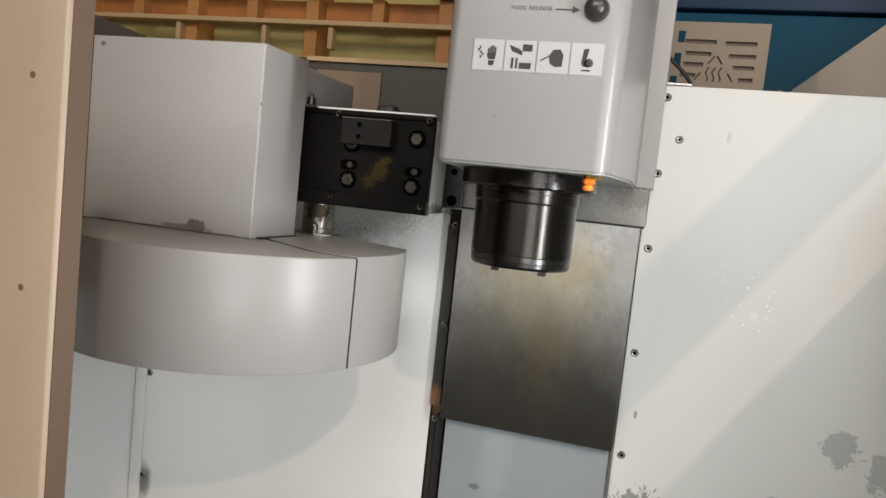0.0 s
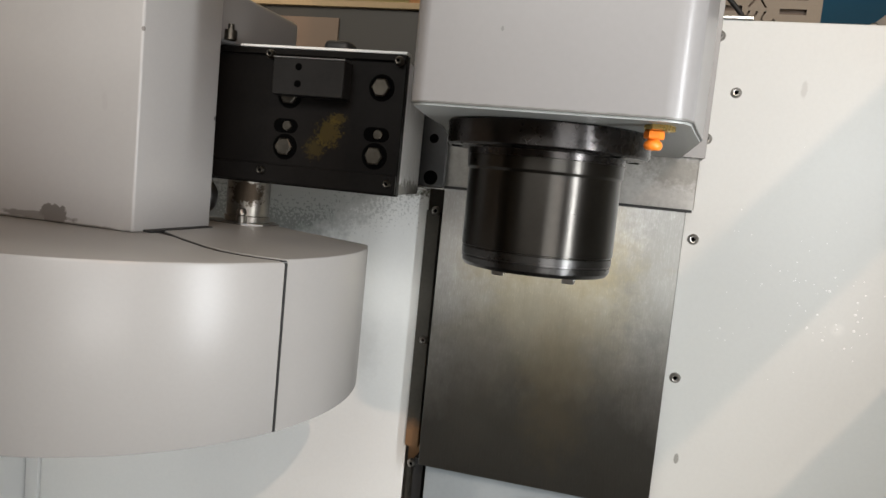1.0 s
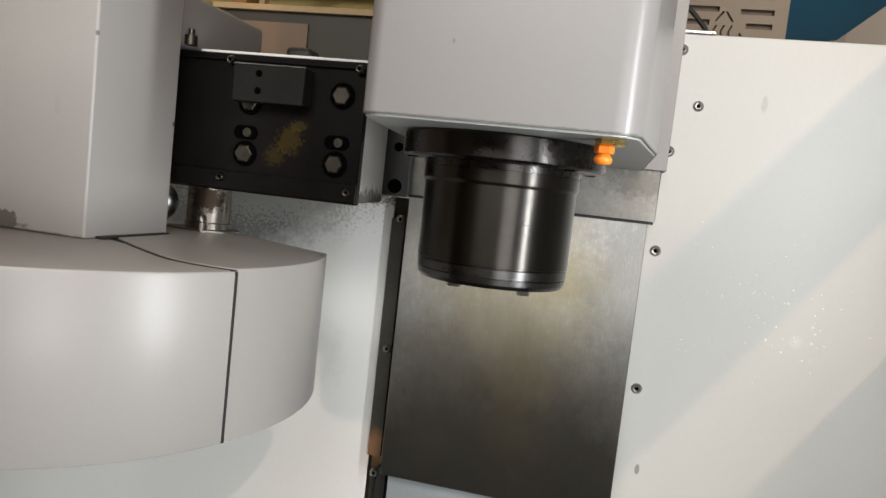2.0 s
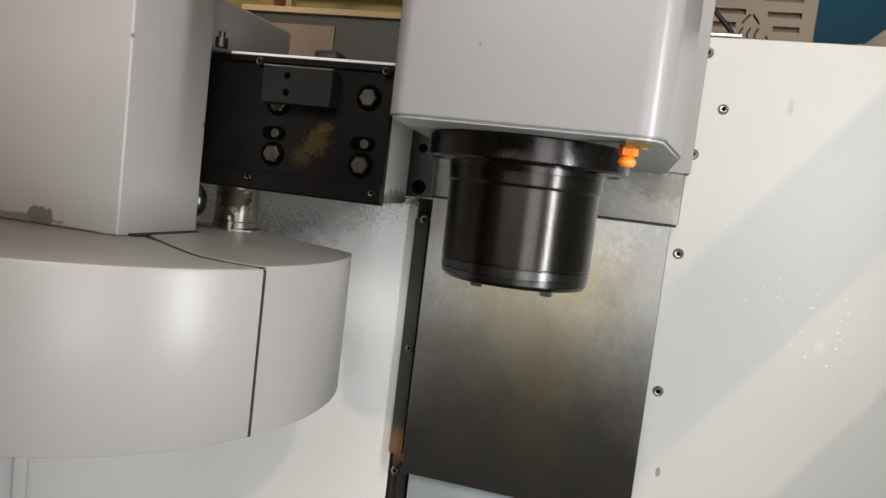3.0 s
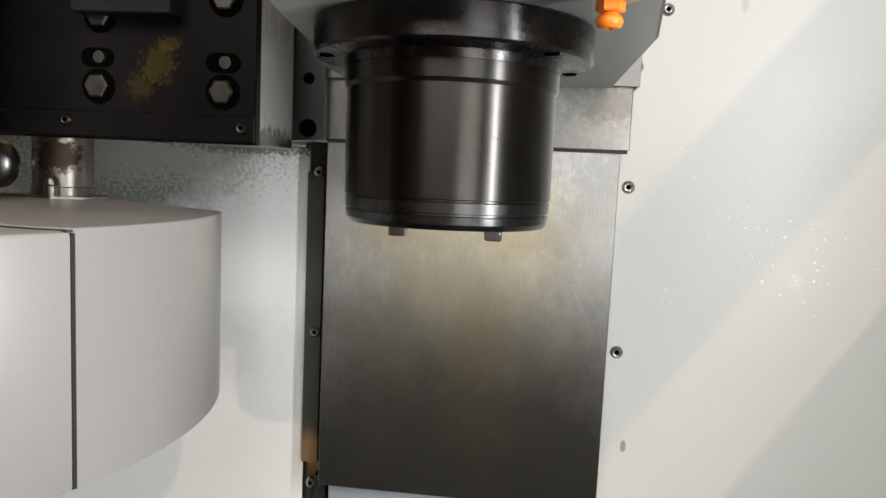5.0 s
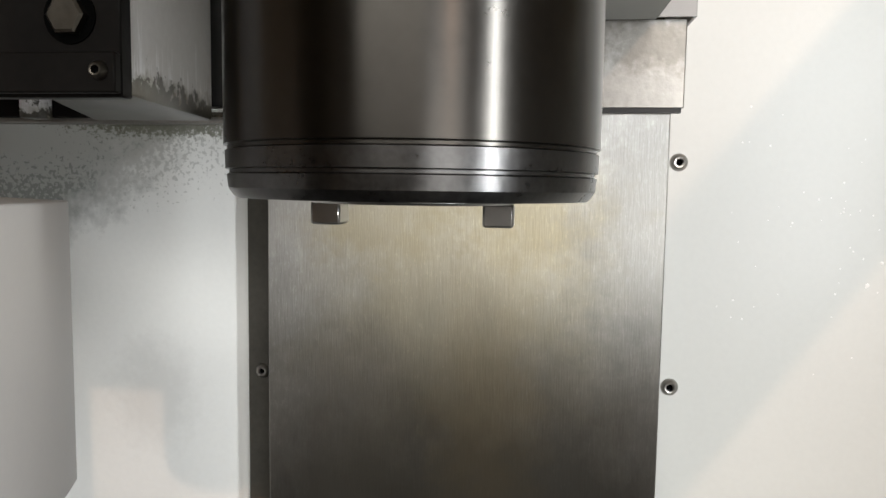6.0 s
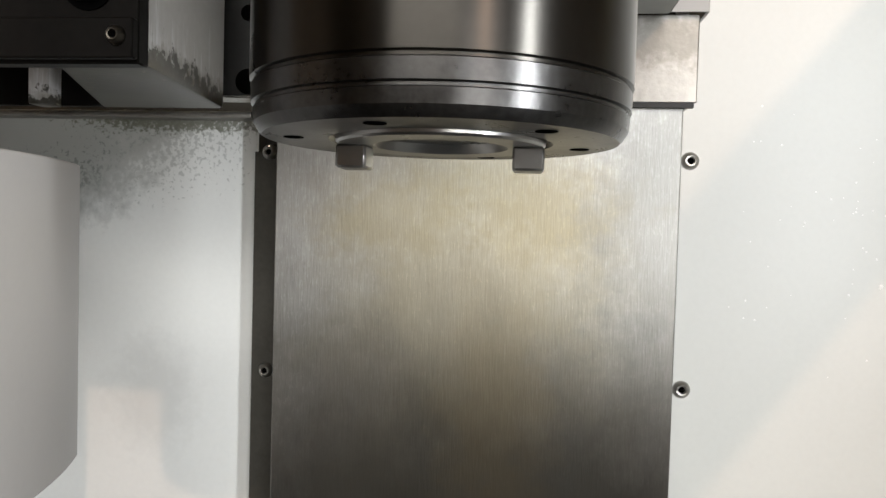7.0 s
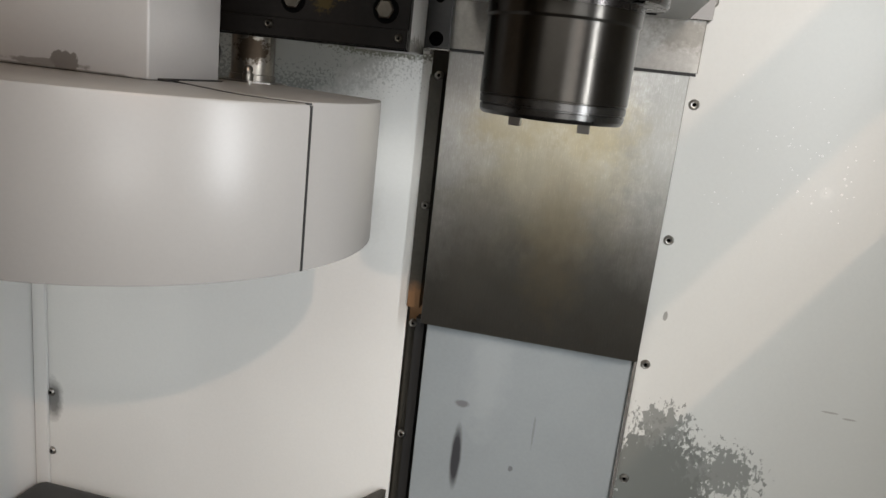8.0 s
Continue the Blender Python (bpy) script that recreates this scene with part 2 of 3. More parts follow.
stained_steel = surface("brown_stained_steel", (0.20, 0.185, 0.165), 0.34, 1.0, vary=0.2, scale=30.0, bump=0.05, stains_and_shade=(
    (dict(centre=(-0.555, 1.27, 1.466), radii=(0.022, 0.04, 0.017), edge=0.2, scale=120, amp=1.0), (0.045, 0.030, 0.018), 0.9, 0.6),
))
grime = surface("oily_grime", (0.05, 0.046, 0.028), 0.25, vary=0.5, scale=200.0)
spindle_steel = surface("worn_spindle_steel", (0.30, 0.295, 0.285), 0.32, 1.0, vary=0.1, scale=30.0, bump=0.03)
black_metal.node_tree.nodes["Principled BSDF"].inputs["Specular IOR Level"].default_value = 0.10
bolt_steel = surface("oily_bolt_steel", (0.085, 0.078, 0.066), 0.40, 1.0, vary=0.25, scale=60.0)
casting = surface("grey_painted_casting", (0.84, 0.85, 0.88), 0.42, vary=0.12, scale=14.0, bump=0.1, stains_and_shade=(
    (dict(centre=(-0.33, 1.33, 1.56), radii=(0.3, 0.3, 0.07), edge=0.5, scale=60, amp=1.8, stretch=(2, 2, 0.2)), (0.42, 0.41, 0.39), 0.5, 0.5),
    (dict(centre=(-0.33, 1.33, 1.470), radii=(0.3, 0.3, 0.03), edge=0.5, scale=80, amp=0.6), (0.12, 0.10, 0.055), 0.92, 0.35),
    (dict(centre=(-0.33, 1.33, 1.480), radii=(0.3, 0.3, 0.02), edge=0.2, scale=110, amp=2.0), (0.02, 0.018, 0.011), 0.9, 0.3),
))
under_paint = surface("light_grey_underside_paint", (0.36, 0.37, 0.355), 0.35, vary=0.08, scale=25.0, bump=0.05)
block_metal = surface("dark_grey_block_steel", (0.012, 0.0115, 0.011), 0.5, vary=0.2, scale=20.0)
dark_gap = surface("dirty_dark_channel", (0.055, 0.052, 0.043), 0.5, vary=0.3, scale=20.0, bump=0.1, stains_and_shade=(
    (dict(centre=(-0.338, 1.50, 1.06), radii=(0.03, 1, 0.04), edge=0.5, scale=40, amp=0.4), (0.30, 0.16, 0.07), 0.8, 0.6),
))
# Serves rubber parts as well as dark gaps and a shadow line.
black_gap = surface("black_rubber", (0.012, 0.012, 0.012), 0.6, vary=0.2)
screw_steel = surface("button_screw_steel", (0.34, 0.33, 0.31), 0.35, 1.0, vary=0.2, scale=90.0)
hole_black = surface("hole_black", (0.002, 0.002, 0.002), 0.8, vary=0.1, bump=0)
block_metal.node_tree.nodes["Principled BSDF"].inputs["Specular IOR Level"].default_value = 0.15
hole_black.node_tree.nodes["Principled BSDF"].inputs["Specular IOR Level"].default_value = 0.0
orange = surface("orange_plastic", (0.85, 0.22, 0.02), 0.35, vary=0.06, scale=60.0)
brass = surface("brass", (0.75, 0.55, 0.20), 0.28, 1.0, vary=0.08, scale=60.0)
button_black = surface("black_rubber_button", (0.03, 0.028, 0.027), 0.25, vary=0.1, scale=60.0)
label_white = surface("label_film", (0.36, 0.36, 0.36), 0.30, vary=0.02, bump=0)
print_black = surface("print_black", (0.015, 0.015, 0.015), 0.5, vary=0.05, bump=0)
print_grey = surface("print_grey", (0.30, 0.30, 0.30), 0.5, vary=0.05, bump=0)
door_paint = surface("beige_door_paint", (0.34, 0.265, 0.195), 0.45, vary=0.06, scale=5.0, bump=0.04)
# Brown for marks and panel, and for the shade on the door's return face.
brown_tone = surface("brown_shade_and_mark_tone", (0.12, 0.078, 0.05), 0.5, vary=0.08, scale=5.0, bump=0.04)
beige_panel = surface("beige_cardboard", (0.20, 0.138, 0.092), 0.6, vary=0.05, scale=6.0)
back_grey = surface("grey_sheet_metal", (0.052, 0.046, 0.036), 0.5, vary=0.06, scale=5.0)
vent_metal = surface("bead_blasted_sheet", (0.235, 0.195, 0.145), 0.5, 0.1, vary=0.08, scale=20.0)
blue_paint = surface("blue_machine_paint", (0.002, 0.055, 0.105), 0.6, vary=0.1, scale=2.0)
blue_dark = surface("deep_blue_paint", (0.002, 0.026, 0.07), 0.6, vary=0.1, scale=2.0)
blue_paint.node_tree.nodes["Principled BSDF"].inputs["Specular IOR Level"].default_value = 0.2
off_white = surface("off_white_paint", (0.205, 0.18, 0.145), 0.45, vary=0.04, scale=3.0)
wood = surface("pine_framing", (0.42, 0.20, 0.065), 0.6, vary=0.25, scale=4.0, grain=40.0, stretch=(1, 1, 6), bump=0.1)
plywood = surface("orange_plywood", (0.36, 0.14, 0.035), 0.6, vary=0.35, scale=7.0, grain=30.0, stretch=(1, 1, 8), bump=0.08)
yellow_board = surface("yellow_sheathing", (0.42, 0.355, 0.135), 0.7, vary=0.07, scale=2.5, bump=0.08)
pale_wood = surface("pale_batten", (0.45, 0.32, 0.17), 0.6, vary=0.12, scale=6.0)
concrete = surface("concrete", (0.14, 0.135, 0.125), 0.7, vary=0.15, scale=2.0, bump=0.2)
ceiling_paint = surface("ceiling_board", (0.40, 0.36, 0.30), 0.7, vary=0.05, scale=2.0)
wall_board = surface("wall_board", (0.36, 0.28, 0.20), 0.7, vary=0.1, scale=2.0)
pan_black = surface("black_chip_pan", (0.02, 0.02, 0.02), 0.45, vary=0.3, scale=12.0)

# ---- mesh helpers ----


def box(bm, x0, x1, y0, y1, z0, z1, bevel=0.0, seg=2):
    m = pose((x0 + x1) / 2, (y0 + y1) / 2, (z0 + z1) / 2) @ Matrix.Diagonal((abs(x1 - x0), abs(y1 - y0), abs(z1 - z0), 1))
    vs = bmesh.ops.create_cube(bm, size=1, matrix=m)["verts"]
    if bevel:
        es = list({e for v in vs for e in v.link_edges})
        bmesh.ops.bevel(bm, geom=es, offset=bevel, segments=seg, affect="EDGES", profile=0.5)
    return bm


def slab(*a, **k):
    return box(bmesh.new(), *a, **k)


def lathe(bm, profile, centre, axis="z", seg=64, start=0.0, end=360.0):
    """Turns (radius, height) pairs round an axis through centre."""
    turn = {"z": Matrix(), "y": pose(0, 0, 0, 90), "x": pose(0, 0, 0, 0, 90)}[axis]
    full = abs(end - start) >= 359.9
    rings = []
    for i in range(seg if full else seg + 1):
        a = radians(start + (end - start) * i / seg)
        rings.append([bm.verts.new(Vector(centre) + turn @ Vector((r * math.cos(a), r * math.sin(a), h))) for r, h in profile])
    n = len(rings)
    for i in range(n if full else n - 1):
        p, q = rings[i], rings[(i + 1) % n]
        for j in range(len(profile) - 1):
            bm.faces.new((p[j], q[j], q[j + 1], p[j + 1]))
    bmesh.ops.remove_doubles(bm, verts=bm.verts, dist=1e-6)
    bmesh.ops.recalc_face_normals(bm, faces=bm.faces)
    return bm


def prism(bm, outline, depth, m):
    """A flat outline (x, y) pulled to a depth along z, placed by m."""
    vs = [bm.verts.new(m @ Vector((x, y, 0))) for x, y in outline]
    f = bm.faces.new(vs)
    out = bmesh.ops.extrude_face_region(bm, geom=[f])["geom"]
    way = (m.to_3x3() @ Vector((0, 0, depth)))
    bmesh.ops.translate(bm, vec=way, verts=[v for v in out if isinstance(v, bmesh.types.BMVert)])
    bmesh.ops.recalc_face_normals(bm, faces=bm.faces)
    return bm


def thing(name, place, label, category, kind="", group=""):
    ob = new(name)
    ob.location = place
    ob.empty_display_size = 0.05
    return tagged(ob, label, category, group, kind)


def where(ob):
    p = Vector(ob.location)
    return p + where(ob.parent) if ob.parent else p


def part(name, bm, material, parent=None, label="", smooth=40):
    """One mesh object, its origin at its middle, under a thing or a part."""
    lo = Vector([min(v.co[i] for v in bm.verts) for i in range(3)])
    hi = Vector([max(v.co[i] for v in bm.verts) for i in range(3)])
    mid = (lo + hi) / 2
    bmesh.ops.translate(bm, vec=-mid, verts=bm.verts)
    me = bpy.data.meshes.new(name)
    bm.to_mesh(me)
    bm.free()
    me.materials.append(material)
    if smooth:
        me.polygons.foreach_set("use_smooth", [True] * len(me.polygons))
        me.set_sharp_from_angle(angle=radians(smooth))
    ob = new(name, me)
    if parent:
        ob.parent = parent
        mid = mid - where(parent)
    ob.location = mid
    if label:
        ob["label"] = label
    return ob


def again(ob, place):
    """A further piece on the same mesh, under the same parent."""
    o = new(ob.name.split(".")[0], ob.data)
    o.parent = ob.parent
    o.location = Vector(place) - (where(ob.parent) if ob.parent else Vector())
    return o


def button_screw(parent, place, r=0.0085, steel=None):
    """A button-head screw with a socket, on a face that looks to -y."""
    b = bmesh.new()
    lathe(b, [(0, -0.001), (r * 0.42, -0.001), (r * 0.42, 0.0045), (r * 0.6, 0.0048), (r * 0.85, 0.003), (r, 0.0), (r, -0.004)], place, "y", 16)
    s = part("button_screw", b, steel or screw_steel, parent)
    lathe_hole = bmesh.new()
    lathe(lathe_hole, [(0, 0.0015), (r * 0.40, 0.0015), (r * 0.40, 0.0005)], place, "y", 6)
    part("socket", lathe_hole, hole_black, s)
    return s


def hex_bolt(parent, place, r=0.0122, h=0.007, washer=True):
    b = bmesh.new()
    lathe(b, [(0, h), (r * 0.85, h), (r, h * 0.8), (r, 0.0)], place, "y", 6)
    bolt = part("hex_bolt", b, bolt_steel, parent, "", 20)
    if washer:
        b = bmesh.new()
        lathe(b, [(0, 0.0008), (r * 1.36, 0.0008), (r * 1.36, -0.001)], place, "y", 24)
        part("counterbore", b, hole_black, bolt)
    return bolt


# ---- the shop round the machine ----
part("floor", slab(-5, 5.5, -5, 3.4, -0.1, 0.0), concrete)
part("ceiling", slab(-5, 5.5, -5, 3.4, 4.5, 4.6), ceiling_paint)
b = slab(-5, 1.65, -5.1, -5, 0, 4.5)
box(b, 4.35, 5.5, -5.1, -5, 0, 4.5)
box(b, 1.65, 4.35, -5.1, -5, 1.52, 1.80)
# The upper opening is cut only for the added fill light.
box(b, 1.65, 4.35, -5.1, -5, 3.44, 4.5)
bmesh.ops.remove_doubles(b, verts=b.verts, dist=1e-5)
part("wall_front", b, wall_board)
part("ground", slab(1.65, 4.35, -7, -5, -0.1, 0.0), concrete)
tagged(bpy.data.objects["ground"], "concrete apron outside the doorway", "ground", kind="structure")
part("wall_left", slab(-5.1, -5, -5, 3.4, 0, 4.5), wall_board)
part("wall_right", slab(5.5, 5.6, -5, 3.4, 0, 4.5), wall_board)
part("wall_back", slab(-5, 5.5, 3.0, 3.1, 0, 4.5), yellow_board)
for n in ("floor", "ceiling", "wall_front", "wall_left", "wall_right", "wall_back"):
    tagged(bpy.data.objects[n], {"floor": "bare concrete shop floor", "ceiling": "plain board shop ceiling"}.get(n, "plain board wall of the shop"), n.split("_")[0], kind="structure")
tagged(bpy.data.objects["wall_back"], "yellow sheathing wall behind pine framing")

frame_wall = thing("wall_framing", (-1.5, 2.95, 0), "open pine stud framing with plywood panels on yellow sheathing", "framing", "structure")
stud = part("stud", slab(-0.03, 0.03, 2.86, 2.998, 0, 3.2, 0.003, 1), wood, frame_wall)
stud.location.x = -0.85 + 1.5
for i in range(1, 6):
    again(stud, (-0.85 - 0.605 * i, 2.929, 1.6))
part("ledger", slab(-4.5, -0.3, 2.80, 2.858, 2.169, 2.189, 0.002, 1), pale_wood, frame_wall, "pale timber ledger")
part("ledger", slab(-4.5, -0.3, 2.80, 2.858, 2.300, 2.338, 0.002, 1), wood, frame_wall)
for i in range(7):
    x = -0.85 - 0.605 * i
    part("panel", slab(x + 0.032, x + 0.573, 2.93, 2.961, 2.191, 2.298), plywood, frame_wall)
    part("block", slab(x + 0.275, x + 0.33, 2.87, 2.929, 2.191, 2.298, 0.002, 1), wood, frame_wall)
for x in (-1.34, -1.66, -2.1):
    part("batten", slab(x - 0.012, x + 0.012, 2.82, 2.858, 2.075, 2.166, 0.003, 1), pale_wood, frame_wall)

# ---- things behind the machine ----
back_cab = thing("sheet_metal_guard", (-0.7, 1.70, 0.9), "dull grey sheet-metal guard standing behind the tool changer", "guard")
part("sheet", slab(-1.6, -0.30, 1.70, 1.705, 0.9, 1.835, 0.001, 1), back_grey, back_cab)
b = bmesh.new()
prism(b, [(-1.9, 0.9), (-1.9, 2.04), (-1.36, 1.875), (-1.36, 0.9)], 0.01, Matrix(((1, 0, 0, 0), (0, 0, 1, 1.72), (0, 1, 0, 0), (0, 0, 0, 1))))
part("sloped_end", b, back_grey, back_cab)
part("foot", slab(-1.2, -0.4, 1.706, 1.76, 0.0, 1.0), back_grey, back_cab)
part("rim", slab(-0.83, -0.30, 1.690, 1.700, 1.826, 1.838, 0.001, 1), pale_wood, back_cab, "tan edge strip")
part("label_plate", slab(-0.80, -0.622, 1.694, 1.6995, 1.60, 1.805), beige_panel, back_cab, "plain beige plate")

blue_box = thing("blue_machine", (1.0, 2.5, 0), "large blue painted machine standing behind the guard", "machine")
part("body", slab(-0.2, 2.4, 2.35, 2.8, 0.0, 2.15, 0.01), blue_paint, blue_box)
part("hood", slab(-0.2, 2.4, 2.33, 2.8, 2.154, 2.9, 0.01), blue_dark, blue_box, "darker blue hood")
beam = thing("white_chute", (0.9, 2.1, 0), "off-white sloping sheet-metal chute", "chute")
b = bmesh.new()
prism(b, [(0.17, 1.70), (0.37, 1.884), (0.78, 2.255), (1.4, 2.255), (1.4, 1.70)], 0.12, Matrix(((1, 0, 0, 0), (0, 0, 1, 2.05), (0, 1, 0, 0), (0, 0, 0, 1))))
part("side", b, off_white, beam)
part("leg", slab(1.0, 1.06, 2.06, 2.12, 0, 1.70), off_white, beam)

vent = thing("vent_panel", (0.12, 1.95, 1.5), "tan perforated sheet-metal vent panel with punched slots", "vent panel")


SLOTS = [(0.127, 1.971, 0.074, 0.011), (0.222, 1.969, 0.074, 0.011), (0.124, 1.941, 0.062, 0.011), (0.228, 1.938, 0.064, 0.011),
         (0.115, 1.914, 0.047, 0.011), (0.234, 1.910, 0.050, 0.011), (0.104, 1.887, 0.036, 0.011), (0.242, 1.880, 0.034, 0.011),
         (0.079, 1.982, 0.017, 0.030), (0.075, 1.926, 0.017, 0.030), (0.071, 1.868, 0.017, 0.030), (0.165, 1.857, 0.045, 0.004), (0.165, 1.844, 0.026, 0.004)]


def slot_outline(x, z, w, h, lean=0.0):
    c, d = math.cos(radians(lean)), math.sin(radians(lean))
    return [(x + u * c + v * d, z - u * d + v * c) for u, v in ((-w / 2, -h / 2), (w / 2, -h / 2), (w / 2, h / 2), (-w / 2, h / 2))]


def vent_sheet():
    """A thin sheet with the slots cut through it."""
    b = bmesh.new()
    loops = [[(-0.06, 1.62), (0.286, 1.62), (0.286, 2.02), (-0.06, 2.02)]] + [slot_outline(*q) for q in SLOTS]
    for x, lean in ((0.128, 35), (0.205, -35), (0.157, 35), (0.176, -35)):
        loops.append(slot_outline(x, 1.885 if abs(x - 0.166) > 0.02 else 1.927, 0.004, 0.024, lean))
    for x in (0.15, 0.165, 0.18):
        wave = [(x + 0.003 * math.sin(k * 1.1), 1.873 + k * 0.0052) for k in range(8)]
        loops.append([(u - 0.002, v) for u, v in wave] + [(u + 0.002, v) for u, v in reversed(wave)])
    edges = []
    for lp in loops:
        vs = [b.verts.new((x, 1.950, z)) for x, z in lp]
        edges += [b.edges.new((vs[i], vs[(i + 1) % len(vs)])) for i in range(len(vs))]
    bmesh.ops.triangle_fill(b, use_beauty=True, edges=edges)
    out = bmesh.ops.extrude_face_region(b, geom=list(b.faces))["geom"]
    bmesh.ops.translate(b, vec=(0, 0.003, 0), verts=[v for v in out if isinstance(v, bmesh.types.BMVert)])
    bmesh.ops.recalc_face_normals(b, faces=b.faces)
    return b


part("sheet", vent_sheet(), vent_metal, vent)
# Brown sheet added behind the slots to make them look dark.
part("slot_backing", slab(0.088, 0.284, 1.960, 1.968, 1.64, 2.01), brown_tone, vent, "added brown sheet that darkens the slots")
for x in (-0.05, 0.26):
    part("leg", slab(x - 0.012, x + 0.012, 1.9535, 1.9595, 0.0, 1.85), back_grey, vent)


def hose(name, pts, r, material, parent=None):
    cu = bpy.data.curves.new(name, "CURVE")
    cu.dimensions, cu.bevel_depth, cu.bevel_resolution = "3D", r, 3
    sp = cu.splines.new("NURBS")
    sp.points.add(len(pts) - 1)
    for p, q in zip(sp.points, pts):
        p.co = (*q, 1)
    sp.use_endpoint_u, sp.order_u = True, 3
    tmp = bpy.data.objects.new(name, cu)
    me = bpy.data.meshes.new_from_object(tmp)
    bpy.data.objects.remove(tmp)
    b = bmesh.new()
    b.from_mesh(me)
    return part(name, b, material, parent, "", 60)


tagged(hose("cable", [(0.02, 1.56, 1.90), (0.05, 1.58, 1.86), (0.09, 1.60, 1.83), (0.12, 1.60, 1.79), (0.13, 1.60, 1.70)], 0.004, black_gap),
       "black cable hanging behind the guard panel", "cable")

# ---- guard panels of the machine ----
right_guard = thing("guard_panel", (0.4, 1.51, 0.45), "white painted sheet-metal guard panel, chipped near its bottom corner", "guard panel", group="guard panels")
part("sheet", slab(0.0485, 0.70, 1.510, 1.514, 0.45, 1.785, 0.0012, 1), right_paint, right_guard)
part("flange", slab(0.0485, 0.70, 1.5142, 1.535, 1.781, 1.785), right_paint, right_guard)
for z in (1.761, 1.610, 1.459, 1.244, 1.029, 0.815, 0.60):
    button_screw(right_guard, (0.066, 1.510, z))
button_screw(right_guard, (0.099, 1.510, 1.680), 0.008)
b = bmesh.new()
lathe(b, [(0, 0.004), (0.004, 0.004), (0.007, 0.001), (0.007, 0)], (0.27, 1.520, 1.785), "z", 12)
part("top_screw", b, screw_steel, right_guard)
part("edge_clip", slab(0.06, 0.11, 1.506, 1.530, 1.7852, 1.790, 0.001, 1), bright_steel, right_guard)

# Out of view; added so its edges cast the slanting stripes on the right panel.
stripe_shadow_guard = thing("guard_panel", (0.58, 0.9, 0.45), "plain white side guard of the machine", "guard panel", group="guard panels")
part("sheet", slab(0.58, 0.584, 0.30, 1.509, 0.0, 1.622), paint, stripe_shadow_guard)
part("rail", slab(0.58, 0.60, 0.30, 1.509, 1.857, 2.07, 0.004), paint, stripe_shadow_guard)
part("post", slab(0.584, 0.62, 1.40, 1.509, 0.0, 2.2, 0.003), paint, stripe_shadow_guard)

left_guard = thing("guard_panel", (-0.72, 1.51, 0.45), "white painted guard panel with a smeared dirty top edge", "guard panel", group="guard panels")
part("sheet", slab(-1.115, -0.353, 1.510, 1.514, 0.45, 1.497, 0.0012, 1), left_paint, left_guard)
part("flange", slab(-1.115, -0.353, 1.490, 1.5098, 1.4915, 1.498, 0.0015, 2), strip_steel, left_guard, "bare metal folded lip")
part("corner_strip", slab(-1.128, -1.098, 1.500, 1.5098, 0.45, 1.497, 0.003), paint, left_guard)
for z in (1.0, 0.735, 0.60):
    button_screw(left_guard, (-1.094, 1.510, z), 0.009)

crumbs = bmesh.new()
rng = random.Random(11)
for i in range(150):
    x, rr = rng.uniform(-0.62, -0.365), rng.uniform(0.0007, 0.0024)
    m = pose(x, rng.uniform(1.493, 1.506), 1.498 + rr * 0.3, 0, 0, rng.uniform(0, 180)) @ Matrix.Diagonal((rng.uniform(1, 2.2), 1, 0.7, 1))
    bmesh.ops.create_icosphere(crumbs, subdivisions=1, radius=rr, matrix=m)
tagged(part("grime", crumbs, grime, left_guard, "crumbs of oily swarf on the lip"), kind="stuff")

left_side = thing("guard_panel", (-1.12, 0.9, 0.0), "plain white side guard of the machine", "guard panel", group="guard panels")
part("sheet", slab(-1.134, -1.130, 0.25, 1.52, 0.0, 1.25), paint, left_side)
part("hem", slab(-1.142, -1.126, 0.25, 1.50, 1.2505, 1.262, 0.003), paint, left_side)
tagged(part("wall_partition", slab(-1.62, -1.55, -0.2, 1.60, 0.0, 1.78), door_paint), "plain beige partition beside the machine", "partition", kind="structure")

channel = thing("edge_channel", (-0.335, 1.53, 0.45), "dirty dark channel beside the way cover", "channel")
part("back", slab(-0.3525, -0.306, 1.530, 1.534, 0.45, 1.497), dark_gap, channel)
part("strip", slab(-0.352, -0.330, 1.5005, 1.5295, 1.06, 1.46), dark_gap, channel)
for z in (1.46, 1.244, 1.031, 0.815):
    button_screw(channel, (-0.337, 1.500, z), 0.0075)
# Black strip added where the gap beside the lower section is dark.
part("gap_strip", slab(-0.334, -0.318, 1.505, 1.5295, 0.45, 1.04), black_gap, channel, "black strip standing in for a dark gap")

# ---- way cover on the column ----
way_cover = thing("way_cover", (-0.13, 1.47, 0.45), "telescoping brushed-steel way cover with a grey lower section", "way cover")


def tray(x0, x1, y, z0, z1, back=1.508):
    """A folded sheet: a front face with side returns."""
    w, c = 0.0025, 0.001
    out = [(x0, back), (x0, y + c), (x0 + c, y), (x1 - c, y), (x1, y + c), (x1, back),
           (x1 - w, back), (x1 - w, y + w), (x0 + w, y + w), (x0 + w, back)]
    return prism(bmesh.new(), out, z1 - z0, pose(0, 0, z0))


part("upper_section", tray(-0.319, 0.056, 1.447, 1.503, 1.576), strip_steel, way_cover)
part("top_section", tray(-0.326, 0.062, 1.439, 1.5765, 2.2), box_paint, way_cover)
# Black strip in place of the shadow under the upper section's edge.
part("shadow_line", slab(-0.317, 0.054, 1.4485, 1.4546, 1.4985, 1.5027), black_gap, way_cover, "black strip standing in for a shadow line")
part("middle_section", tray(-0.314, 0.047, 1.455, 1.050, 1.560), stainless, way_cover, "brushed steel with a yellow oil stain and painted dark lower half")
part("lower_section", tray(-0.308, 0.043, 1.485, 0.45, 1.10, 1.515), grey_paint, way_cover, "scuffed blue-grey painted section")
